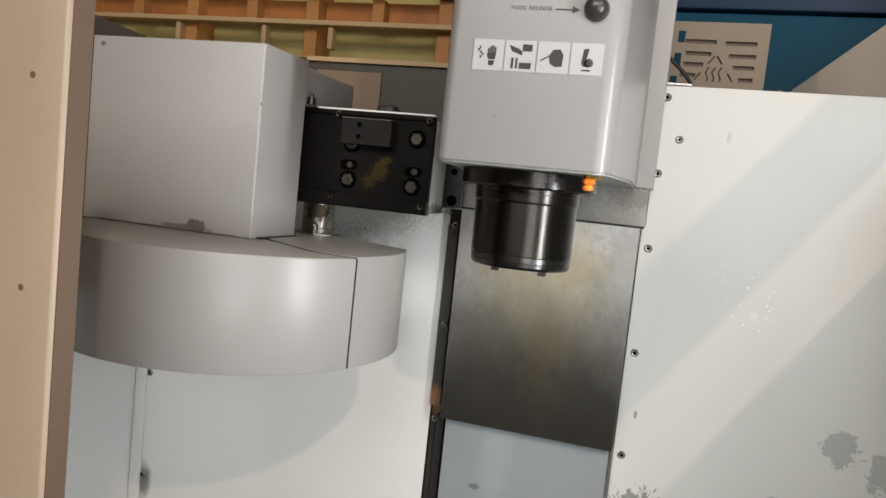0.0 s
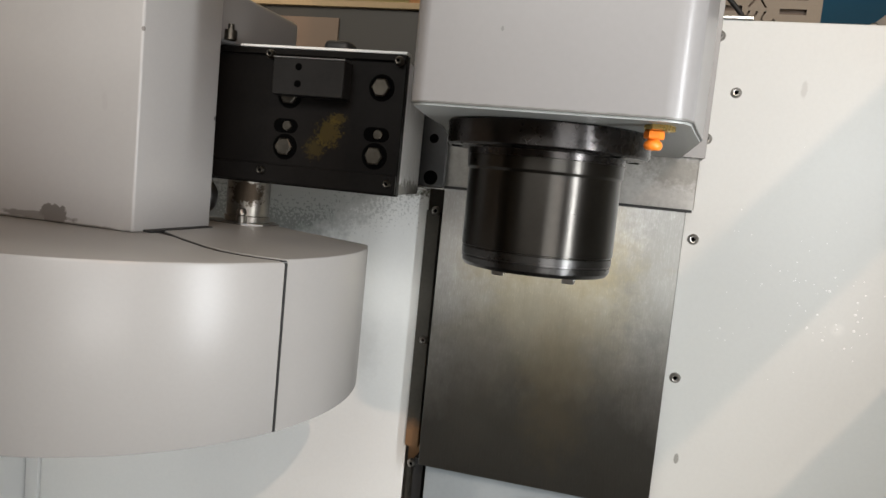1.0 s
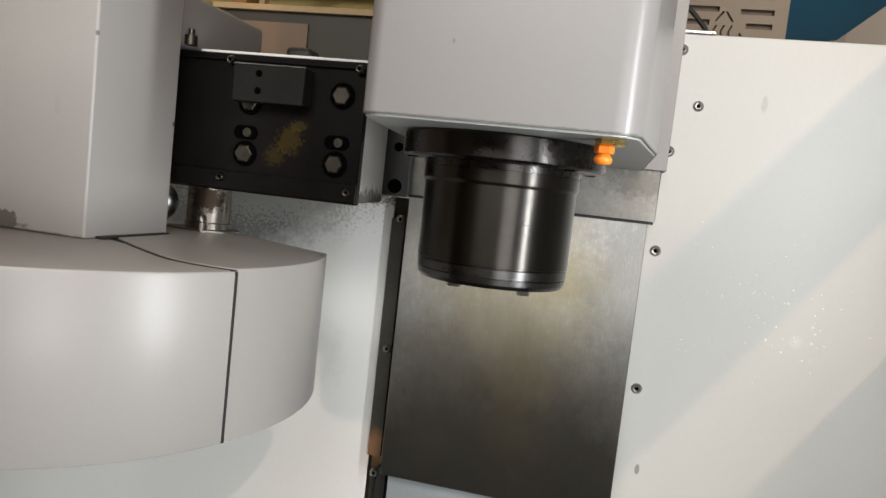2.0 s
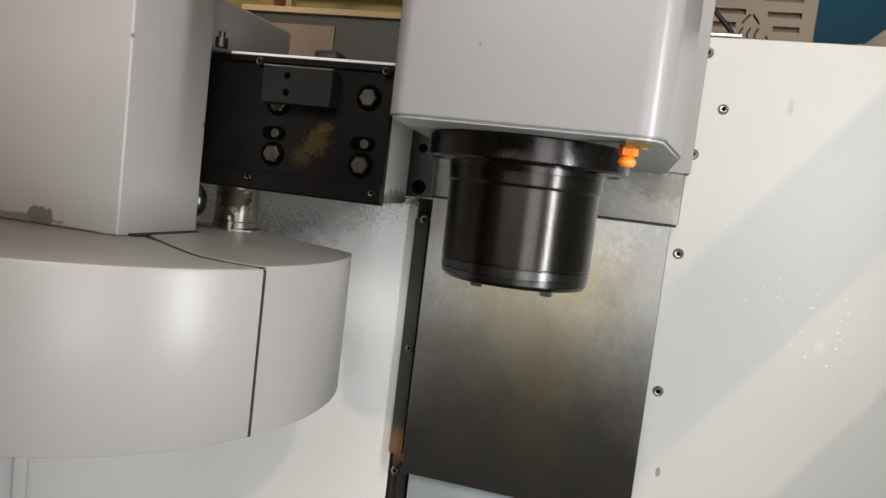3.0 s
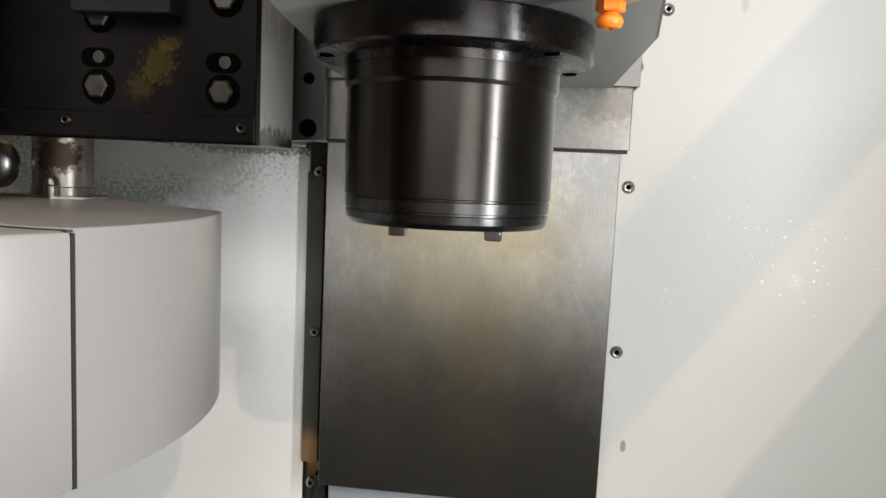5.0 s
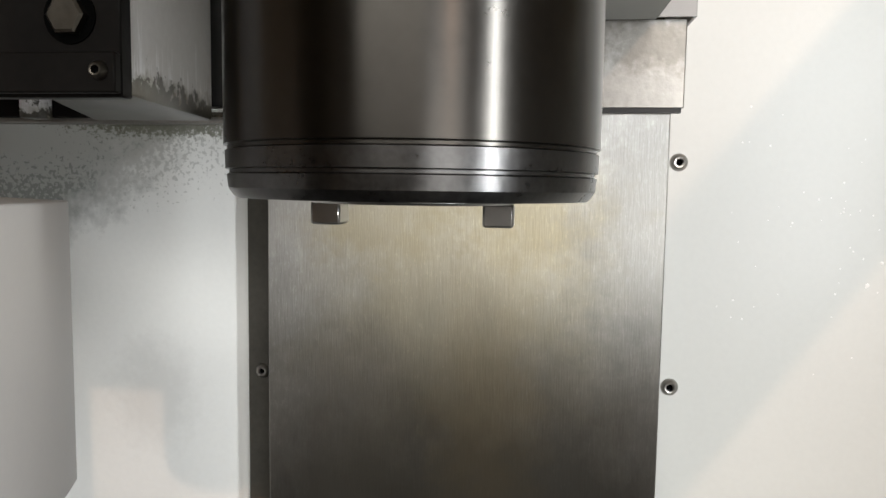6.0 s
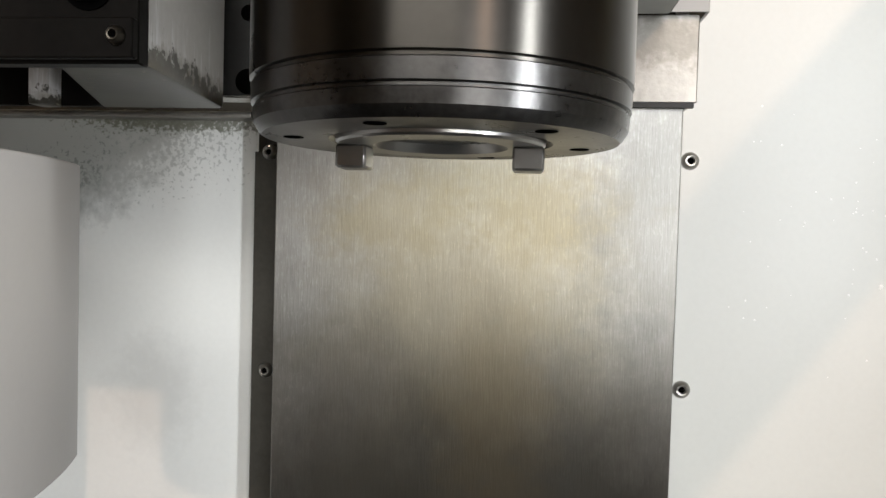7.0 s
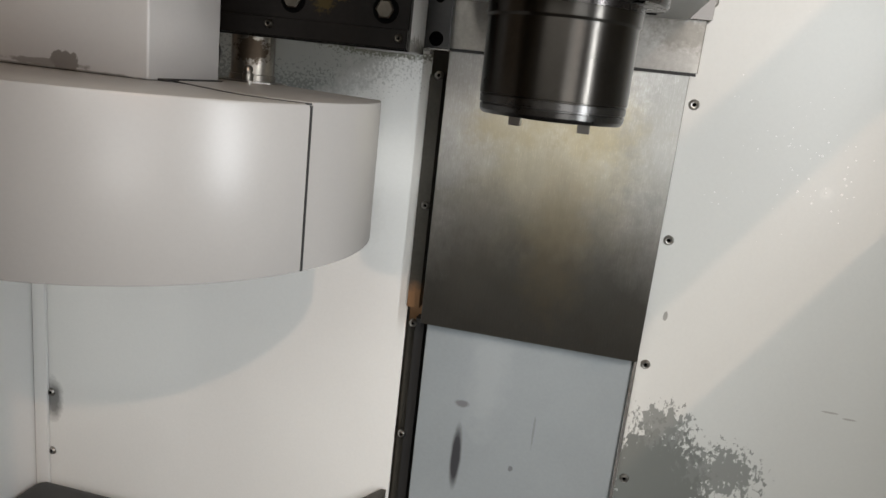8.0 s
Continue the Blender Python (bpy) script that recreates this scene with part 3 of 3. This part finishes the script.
part("side_fold", slab(0.0435, 0.050, 1.478, 1.5095, 0.45, 1.048, 0.001, 1), bright_steel, way_cover)

# ---- spindle head ----
head = thing("spindle_head", (-0.1, 1.1, 1.578), "light grey milling machine spindle head with a dark steel nose", "spindle head")


def rounded(x0, x1, y0, y1, r, seg=8):
    """A plan outline whose two front corners are rounded."""
    pts = [(x1, y1)]
    for i in range(seg + 1):
        a = radians(-90.0 * i / seg)
        pts.append((x1 - r + r * math.cos(a), y0 + r + r * math.sin(a)))
    for i in range(seg + 1):
        a = radians(-90 - 90.0 * i / seg)
        pts.append((x0 + r + r * math.cos(a), y0 + r + r * math.sin(a)))
    return pts + [(x0, y1)]


b = bmesh.new()
outline = [(0.030, 1.438), (0.0315, 1.14), (0.020, 1.055)]
outline += [(-0.014 + 0.026 * math.cos(radians(-a)), 0.9915 + 0.026 * math.sin(radians(-a))) for a in range(0, 91, 10)]
outline += [(-0.212 - 0.016 * math.sin(radians(a)), 0.9815 - 0.016 * math.cos(radians(a))) for a in range(0, 91, 10)]
outline += [(-0.243, 1.079), (-0.256, 1.198), (-0.277, 1.29), (-0.285, 1.33), (-0.285, 1.438)]
prism(b, outline, 0.755, pose(0, 0, 1.5755))
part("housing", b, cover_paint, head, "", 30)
b = bmesh.new()
cx, cy = -0.121, 1.1187
prism(b, [(cx + (x - cx) * 0.985, cy + 0.06 + (y - cy - 0.06) * 0.985) for x, y in outline], 0.004, pose(0, 0, 1.5735))
part("bottom_plate", b, under_paint, head, "grey bottom plate")
b = bmesh.new()
lathe(b, [(0, 1.5733), (0.102, 1.5733), (0.104, 1.5715), (0.104, 1.550), (0.102, 1.548), (0.0816, 1.547), (0.0808, 1.5408), (0.0, 1.5408)], (cx, cy, 0), "z", 96)
flange_ob = part("flange", b, flange_steel, head, "black steel flange")
for a in (20, 80, 140, 200, 260, 320):
    b = bmesh.new()
    lathe(b, [(0, 1.5468), (0.0055, 1.5468), (0.0055, 1.5485)], (cx + 0.094 * math.cos(radians(a)), cy + 0.094 * math.sin(radians(a)), 0), "z", 12)
    part("cap_screw", b, hole_black, flange_ob)
b = bmesh.new()
R = 0.0785
lathe(b, [(0.0, 1.5405), (0.0806, 1.5405), (0.0803, 1.5285), (R, 1.5255), (R, 1.4490), (R - 0.0014, 1.4484), (R - 0.0014, 1.4472), (0.0, 1.4472)], (cx, cy, 0), "z", 96)
nose = part("spindle_nose", b, nose_steel, head, "dark polished steel nose", 25)
b = bmesh.new()
lathe(b, [(0.0, 1.4471), (R - 0.0013, 1.4471), (R - 0.0005, 1.4466), (R - 0.0007, 1.4395),
          (R - 0.0022, 1.4390), (R - 0.0022, 1.4378), (R - 0.0012, 1.4372), (R - 0.0018, 1.4320), (0.0748, 1.4292), (0.0735, 1.4280), (0.047, 1.4280), (0.046, 1.430), (0.0, 1.430)], (cx, cy, 0), "z", 96)
lip = part("nose_lip", b, lip_steel, nose, "scuffed grey grooved lip", 25)
for a in range(15, 375, 60):
    b = bmesh.new()
    lathe(b, [(0, 1.4277), (0.0042, 1.4277), (0.0042, 1.4290)], (cx + 0.061 * math.cos(radians(a)), cy + 0.061 * math.sin(radians(a)), 0), "z", 12)
    part("face_screw", b, hole_black, nose)
b = bmesh.new()
lathe(b, [(0.0445, 1.431), (0.0440, 1.4272), (0.0430, 1.4262), (0.0285, 1.4262), (0.0235, 1.4300), (0.013, 1.480), (0.0, 1.480)], (cx, cy, 0), "z", 64)
spindle = part("spindle", b, spindle_steel, head, "ground steel spindle end with tapered bore", 25)
for sx in (-1, 1):
    part("drive_key", slab(cx + sx * 0.037 - 0.0065, cx + sx * 0.037 + 0.0065, cy - 0.008, cy + 0.008, 1.4165, 1.4264, 0.001, 1), spindle_steel, spindle)

nozzle = bmesh.new()
nx, ny = -0.0145, 1.000
lathe(nozzle, [(0, 1.5738), (0.0115, 1.5738), (0.0128, 1.5730), (0.0128, 1.5692), (0.0115, 1.5684), (0, 1.5684)], (nx, ny, 0), "z", 6)
nz = part("nozzle_fitting", nozzle, brass, head, "brass hex fitting", 20)
b = bmesh.new()
lathe(b, [(0, 1.5683), (0.0075, 1.5683), (0.0085, 1.5675), (0.0085, 1.5625), (0.0075, 1.5615), (0, 1.5615)], (nx - 0.004, ny, 0), "z", 6)
part("nozzle_collar", b, orange, nz, "orange plastic hex collar", 20)
b = bmesh.new()
lathe(b, [(0.0045, 1.5618), (0.0052, 1.5605), (0.0070, 1.5590), (0.0080, 1.5565), (0.0072, 1.5540), (0.0055, 1.5525), (0.0022, 1.5525), (0.002, 1.56)], (nx - 0.004, ny, 0), "z", 24)
part("nozzle_tip", b, orange, nz, "orange plastic coolant tip", 40)

FRONT = 0.9655
b = bmesh.new()
lathe(b, [(0, 0.020), (0.008, 0.0195), (0.0125, 0.016), (0.0155, 0.008), (0.0165, 0.0), (0.0165, -0.001)], (-0.031, FRONT, 1.785), "y", 32)
part("release_button", b, button_black, head, "domed black push button", 60)


def lettering(text, size, place, parent, material):
    cu = bpy.data.curves.new("lettering", "FONT")
    cu.body, cu.size, cu.align_x, cu.align_y, cu.extrude, cu.space_character = text, size, "CENTER", "CENTER", 0.0002, 1.15
    tmp = bpy.data.objects.new("lettering", cu)
    me = bpy.data.meshes.new_from_object(tmp)
    bpy.data.objects.remove(tmp)
    b = bmesh.new()
    b.from_mesh(me)
    bmesh.ops.transform(b, matrix=pose(*place, 90), verts=b.verts)
    return part("lettering", b, material, parent, "", 0)


lettering("TOOL RELEASE", 0.0074, (-0.1165, FRONT - 0.0004, 1.7835), head, print_black)
b = slab(-0.084, -0.060, FRONT - 0.0008, FRONT - 0.0001, 1.7822, 1.7838)
prism(b, [(-0.062, 1.7785), (-0.052, 1.783), (-0.062, 1.7875)], 0.0008, Matrix(((1, 0, 0, 0), (0, 0, 1, FRONT - 0.0009), (0, 1, 0, 0), (0, 0, 0, 1))))
part("arrow", b, print_black, head)

FLAT = Matrix(((1, 0, 0, 0), (0, 0, 1, FRONT - 0.0016), (0, 1, 0, 0), (0, 0, 0, 1)))
for i in range(4):
    x = -0.1895 + 0.0439 * i
    sign = part("warning_label", slab(x, x + 0.0430, FRONT - 0.0007, FRONT - 0.0001, 1.6995, 1.7415), print_grey, head)
    part("label_face", slab(x + 0.0009, x + 0.0421, FRONT - 0.0011, FRONT - 0.0008, 1.7004, 1.7406), label_white, sign)
    b = bmesh.new()
    if i == 0:
        prism(b, [(x + u, 1.7205 + v) for u, v in ((0.020, -0.002), (0.0225, -0.006), (0.031, -0.006), (0.0325, 0.003), (0.0205, 0.003))], 0.0004, FLAT)
        prism(b, [(x + u, 1.7205 + v) for u, v in ((0.0225, -0.0125), (0.0235, -0.014), (0.0295, -0.014), (0.031, -0.0075), (0.0225, -0.0075))], 0.0004, FLAT)
        for k, top in enumerate((0.0085, 0.0115, 0.0125, 0.0105)):
            box(b, x + 0.0207 + 0.0030 * k, x + 0.0231 + 0.0030 * k, FRONT - 0.0016, FRONT - 0.0012, 1.7237, 1.7205 + top)
        for k in range(5):
            box(b, x + 0.010 + 0.003 * math.sin(k * 1.5), x + 0.012 + 0.003 * math.sin(k * 1.5), FRONT - 0.0016, FRONT - 0.0012, 1.716 + 0.003 * k, 1.7195 + 0.003 * k)
    elif i == 1:
        box(b, x + 0.024, x + 0.037, FRONT - 0.0016, FRONT - 0.0012, 1.727, 1.736)
        box(b, x + 0.021, x + 0.037, FRONT - 0.0016, FRONT - 0.0012, 1.704, 1.712)
        prism(b, [(x + u, 1.7205 + v) for u, v in ((0.006, 0.014), (0.010, 0.006), (0.024, 0.001), (0.024, 0.006), (0.018, 0.010))], 0.0004, FLAT)
        box(b, x + 0.010, x + 0.013, FRONT - 0.0016, FRONT - 0.0012, 1.704, 1.718)
        box(b, x + 0.016, x + 0.0185, FRONT - 0.0016, FRONT - 0.0012, 1.704, 1.718)
    elif i == 2:
        prism(b, [(x + u, 1.7205 + v) for u, v in ((0.016, 0.002), (0.021, 0.010), (0.030, 0.011), (0.035, 0.004), (0.034, -0.011), (0.025, -0.012), (0.018, -0.008))], 0.0004, FLAT)
        prism(b, [(x + u, 1.7205 + v) for u, v in ((0.005, -0.004), (0.0055, -0.0055), (0.016, 0.001), (0.0155, 0.0025))], 0.0004, FLAT)
    else:
        prism(b, [(x + u, 1.7205 + v) for u, v in ((0.015, -0.006), (0.017, 0.013), (0.024, 0.013), (0.021, -0.001), (0.028, -0.003), (0.026, -0.010), (0.018, -0.010))], 0.0004, FLAT)
        box(b, x + 0.016, x + 0.027, FRONT - 0.0016, FRONT - 0.0012, 1.705, 1.707)
        for k in range(14):
            a0, a1 = radians(k * 24 - 60), radians(k * 24 - 36)
            prism(b, [(x + 0.0245 + r * math.cos(q), 1.7155 + r * math.sin(q)) for r, q in ((0.0036, a0), (0.0058, a0), (0.0058, a1), (0.0036, a1))], 0.0004, FLAT)
    part("pictogram", b, print_black, sign)

# ---- tool changer ----
changer = thing("tool_changer", (-0.6, 1.1, 1.259), "umbrella tool changer with white drum cover and boxed motor cover", "tool changer")
DC, DR = (-0.598, 1.088), 0.283


def drum(start, end, seg, z0=1.254, z1=1.4205):
    """A hollow can: side wall with a rolled rim and a lid, over an arc of the drum."""
    b = bmesh.new()
    lathe(b, [(0.0, z1), (DR - 0.004, z1), (DR - 0.0012, z1 - 0.0012), (DR, z1 - 0.004), (DR, z0 + 0.002), (DR - 0.001, z0), (DR - 0.004, z0), (DR - 0.004, z1 - 0.004), (0.0, z1 - 0.004)],
          (DC[0], DC[1], 0), "z", seg, start, end)
    return b


SEAM = -22.4
part("drum_cover", drum(SEAM - 180, SEAM - 0.32, 72), drum_paint, changer, "satin white drum cover", 30)
RIM = [(DC[0] + DR * math.cos(radians(k)), DC[1] + DR * math.sin(radians(k))) for k in [SEAM + 0.4 + i * 1.9 for i in range(25)]]
SEAM_LINE = [(-0.583, 1.112), (-0.485, 1.037), (-0.432, 1.000), (-0.41, 0.988), (-0.382, 0.9805), (-0.358, 0.978)]


def top_rounded(outline, z0, z1, r):
    """An upright can of the given outline, its top rim rounded."""
    b = bmesh.new()
    prism(b, outline, z1 - z0, pose(0, 0, z0))
    rim = [e for e in b.edges if all(abs(v.co.z - z1) < 1e-6 for v in e.verts)]
    bmesh.ops.bevel(b, geom=rim, offset=r, segments=3, affect="EDGES", profile=0.5)
    return b


part("end_cover", top_rounded(RIM + [(-0.52, 1.304), (-0.61, 1.352), (-0.66, 1.30)] + SEAM_LINE, 1.2542, 1.4222, 0.0016), drum_paint, changer, "", 30)
# Black liner that keeps the seam's gap dark.
b = bmesh.new()
lathe(b, [(0.02, 1.4180), (DR - 0.0045, 1.4180), (DR - 0.0045, 1.257)], (DC[0], DC[1], 0), "z", 6, SEAM - 2.5, SEAM + 2.5)
part("seam_strip", b, black_gap, changer, "black gap strip")
# Raised black strips added to draw the dark seam gap on top and side.
b = bmesh.new()
LINE = SEAM_LINE + [(DC[0] + (DR + 0.0004) * math.cos(radians(SEAM)), DC[1] + (DR + 0.0004) * math.sin(radians(SEAM)))]
prism(b, LINE + [(x - 0.0022, y - 0.0030) for x, y in reversed(LINE)], 0.0016, pose(0, 0, 1.4196))
part("top_seam_line", b, black_gap, changer, "thin black line drawn for the open seam")
b = slab(DR - 0.003, DR + 0.0006, -0.0013, 0.0013, 1.2545, 1.4188)
bmesh.ops.transform(b, matrix=pose(DC[0], DC[1], 0, 0, 0, SEAM), verts=b.verts)
part("side_seam_line", b, black_gap, changer, "thin black line drawn for the open seam")
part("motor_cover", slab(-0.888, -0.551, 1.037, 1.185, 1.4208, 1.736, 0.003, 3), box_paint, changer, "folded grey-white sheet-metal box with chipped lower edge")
part("rear_cover", slab(-0.86, -0.556, 1.187, 1.40, 1.66, 1.728, 0.006, 3), cover_paint, changer)
# Black strip added to draw the dark line at the motor cover's lower edge.
part("cover_edge_strip", slab(-0.552, -0.541, 1.055, 1.178, 1.4207, 1.4235, 0.0008, 1), black_gap, changer)

motor = part("index_motor", slab(-1.035, -0.972, 1.105, 1.155, 1.50, 1.565, 0.008), back_grey, changer, "small dark grey index motor")
part("motor_stem", slab(-1.005, -0.965, 1.115, 1.145, 1.435, 1.4995, 0.004), back_grey, motor)
part("conduit", slab(-0.9715, -0.8885, 1.12, 1.14, 1.52, 1.54, 0.005), back_grey, changer)
plate = part("mounting_bracket", slab(-0.578, -0.316, 1.222, 1.234, 1.484, 1.6585, 0.001, 1), black_metal, changer, "oily black steel plate with yellow grease")
part("bottom_bar", slab(-0.578, -0.316, 1.215, 1.2218, 1.486, 1.510, 0.001, 1), black_metal, plate)
# White strip: the light caught by the plate's top edge is painted in.
part("lit_top_edge", slab(-0.545, -0.316, 1.219, 1.236, 1.6588, 1.6622, 0.0006, 1), paint, plate, "white strip standing in for the lit top edge")
part("top_bar", slab(-0.578, -0.316, 1.217, 1.2218, 1.650, 1.6583, 0.001, 1), black_metal, plate)
blockp = part("stop_block", slab(-0.483, -0.387, 1.196, 1.2215, 1.598, 1.6435, 0.001, 1), block_metal, plate, "black steel block")
part("block_edge", slab(-0.483, -0.387, 1.196, 1.2213, 1.6437, 1.6450), spindle_steel, blockp)
for x, z in ((-0.448, 1.633), (-0.448, 1.612)):
    b = bmesh.new()
    lathe(b, [(0, 0.0005), (0.0045, 0.0005), (0.0045, 0)], (x, 1.196, z), "y", 12)
    part("hole", b, hole_black, blockp)
hex_bolt(plate, (-0.346, 1.2218, 1.617))
hex_bolt(plate, (-0.348, 1.2218, 1.532))
hex_bolt(plate, (-0.472, 1.2218, 1.534))
hex_bolt(plate, (-0.470, 1.2218, 1.600))
for x, z in ((-0.473, 1.561), (-0.348, 1.559)):
    b = bmesh.new()
    pts = [(x + sx * 0.008 + 0.009 * math.cos(radians(a)), z + 0.009 * math.sin(radians(a))) for sx, a0 in ((1, -90), (-1, 90)) for a in range(a0, a0 + 181, 20)]
    prism(b, pts, 0.0006, Matrix(((1, 0, 0, 0), (0, 0, 1, 1.2212), (0, 1, 0, 0), (0, 0, 0, 1))))
    sl = part("slot", b, hole_black, plate)
    hb = bmesh.new()
    lathe(hb, [(0, 0.003), (0.0058, 0.003), (0.0066, 0)], (x + 0.003, 1.2212, z), "y", 12)
    part("stud_end", hb, bolt_steel, sl)
for x, z in ((-0.500, 1.501), (-0.326, 1.499), (-0.498, 1.650), (-0.324, 1.650)):
    button_screw(plate, (x, 1.215, z), 0.006, bolt_steel)
for x, z in ((-0.565, 1.69), (-0.548, 1.682)):
    b = bmesh.new()
    lathe(b, [(0, 0.02), (0.004, 0.02), (0.004, 0.012), (0.008, 0.012), (0.008, 0.0), (0, 0)], (x, 1.20, z - 0.02), "z", 10)
    part("adjuster_screw", b, bolt_steel, changer)

b = bmesh.new()
prism(b, [(-0.378, 1.2345), (-0.3185, 1.2345), (-0.341, 1.40), (-0.45, 1.40)], 0.169, pose(0, 0, 1.486))
bmesh.ops.bevel(b, geom=list(b.edges), offset=0.003, segments=2, affect="EDGES", profile=0.5)
part("arm", b, casting, changer, "grey painted cast arm with oily grime underneath")
part("cable_clamp", slab(-0.438, -0.402, 1.238, 1.275, 1.655, 1.677, 0.008, 3), black_gap, changer, "small black rubber clamp")
part("gusset", slab(-0.386, -0.308, 1.420, 1.432, 1.499, 1.66, 0.002), pan_black, changer)
part("arm_web", slab(-0.43, -0.352, 1.4005, 1.4198, 1.4995, 1.652, 0.002), casting, changer)
part("post", slab(-0.514, -0.496, 1.392, 1.412, 1.4875, 1.53, 0.0015), casting, changer)
part("post_head", slab(-0.535, -0.44, 1.385, 1.412, 1.5302, 1.55, 0.0015), black_metal, changer)
part("gusset_lip", slab(-0.36, -0.306, 1.408, 1.431, 1.4965, 1.4988, 0.0006, 1), bright_steel, changer, "bare metal lip")
# Black plate added so that the void behind the bracket stays dark.
part("void_blocker", slab(-0.64, -0.432, 1.4125, 1.4185, 1.4895, 1.652, 0.001, 1), black_metal, changer, "added black plate standing in for a dark void")
for z, r in ((1.572, 0.007), (1.513, 0.011)):
    b = bmesh.new()
    lathe(b, [(0, 0.0006), (r, 0.0006), (r, 0)], (-0.3285, 1.420, z), "y", 20)
    part("hole", b, hole_black, changer)
b = bmesh.new()
lathe(b, [(0, 1.486), (0.0305, 1.486), (0.0305, 1.4335), (0.0325, 1.4325), (0.0325, 1.4245), (0, 1.4245)], (-0.565, 1.302, 0), "z", 40)
part("shaft", b, stained_steel, changer, "bare steel shaft with a brown stain", 30)
b = bmesh.new()
prism(b, [(-0.610, 1.262), (-0.545, 1.252), (-0.520, 1.268), (-0.514, 1.305), (-0.54, 1.335), (-0.605, 1.335)], 0.002, pose(0, 0, 1.4223))
hp = part("shaft_plate", b, spindle_steel, changer, "thin steel mounting plate")
b = bmesh.new()
lathe(b, [(0, 1.4455), (0.004, 1.445), (0.0065, 1.442), (0.007, 1.437), (0.0055, 1.4365), (0.0055, 1.4355), (0.0075, 1.4345), (0.0075, 1.4245), (0, 1.4245)], (-0.551, 1.262, 0), "z", 16)
part("dome_screw", b, stained_steel, hp)
b = bmesh.new()
lathe(b, [(0, 0.012), (0.016, 0.012), (0.024, 0.006), (0.027, 0), (0.027, -0.01)], (-0.637, 1.285, 1.455), "y", 28)
part("cap", b, spindle_steel, changer, "polished steel cap")

# ---- column behind the covers, door post and chip pan ----
column = thing("machine_column", (-0.15, 1.7, 0.0), "grey machine column behind the way cover", "column")
part("body", slab(-0.36, 0.30, 1.54, 1.69, 0.0, 1.70), back_grey, column)

door = thing("sliding_door", (-0.6, 0.55, 0.4), "beige painted sliding door edge of the enclosure", "door")
part("edge_strip", slab(-0.545, -0.4545, 0.545, 0.577, 0.3, 1.755, 0.004, 3), door_paint, door)
part("panel", slab(-0.95, -0.5455, 0.552, 0.568, 0.3, 1.755, 0.002), brown_tone, door, "brown inner panel")
# Thin brown strip: the return face's shade put into colour.
part("shade_strip", slab(-0.4543, -0.4530, 0.5495, 0.5740, 0.3, 1.752), brown_tone, door)
for z in (1.60, 1.40):
    b = bmesh.new()
    lathe(b, [(0, 0.0006), (0.003, 0.0006), (0.0034, 0.0)], (-0.492, 0.545, z), "y", 12)
    part("rivet", b, brown_tone, door)

pan = thing("chip_pan", (-0.3, 1.3, 0.3), "black oily chip pan under the guard panels", "chip pan")
part("tray", slab(-1.128, 0.578, 0.25, 1.509, 0.40, 0.449, 0.004), pan_black, pan)
part("slope", slab(-1.12, -0.36, 1.35, 1.505, 0.45, 0.535, 0.02), pan_black, pan)
b = bmesh.new()
prism(b, [(-0.45, 0.45), (-0.357, 0.45), (-0.357, 0.69), (-0.366, 0.69), (-0.43, 0.64), (-0.45, 0.60)], 0.035, Matrix(((1, 0, 0, 0), (0, 0, 1, 1.47), (0, 1, 0, 0), (0, 0, 0, 1))))
part("corner_block", b, back_grey, pan, "dark grey sloping corner block")
part("leg", slab(-1.1, 0.75, 1.0, 1.05, 0.0, 0.40), pan_black, pan)

drops = bmesh.new()
rng = random.Random(4)
for i in range(80):
    x, z = rng.gauss(0.20, 0.07), rng.gauss(1.40, 0.06)
    if not (0.085 < x < 0.5 and 1.15 < z < 1.62):
        continue
    rr = rng.uniform(0.0005, 0.0013)
    lathe(drops, [(0, rr * 0.15), (rr * 0.7, rr * 0.12), (rr, 0.0)], (x, 1.5098, z), "y", 6)
for i in range(12):
    x, z = rng.gauss(0.285, 0.022), rng.gauss(1.365, 0.03)
    rr = rng.uniform(0.0012, 0.0024)
    lathe(drops, [(0, rr * 0.15), (rr * 0.7, rr * 0.12), (rr, 0.0)], (x, 1.5098, z), "y", 8)
# White colour stands in for the drops' sparkle.
drop_mat = surface("coolant_drop", (0.82, 0.82, 0.81), 0.3, vary=0.02, bump=0)
tagged(part("coolant_drop", drops, drop_mat, right_guard, "tiny coolant drops, their sparkle painted as white"), kind="stuff")
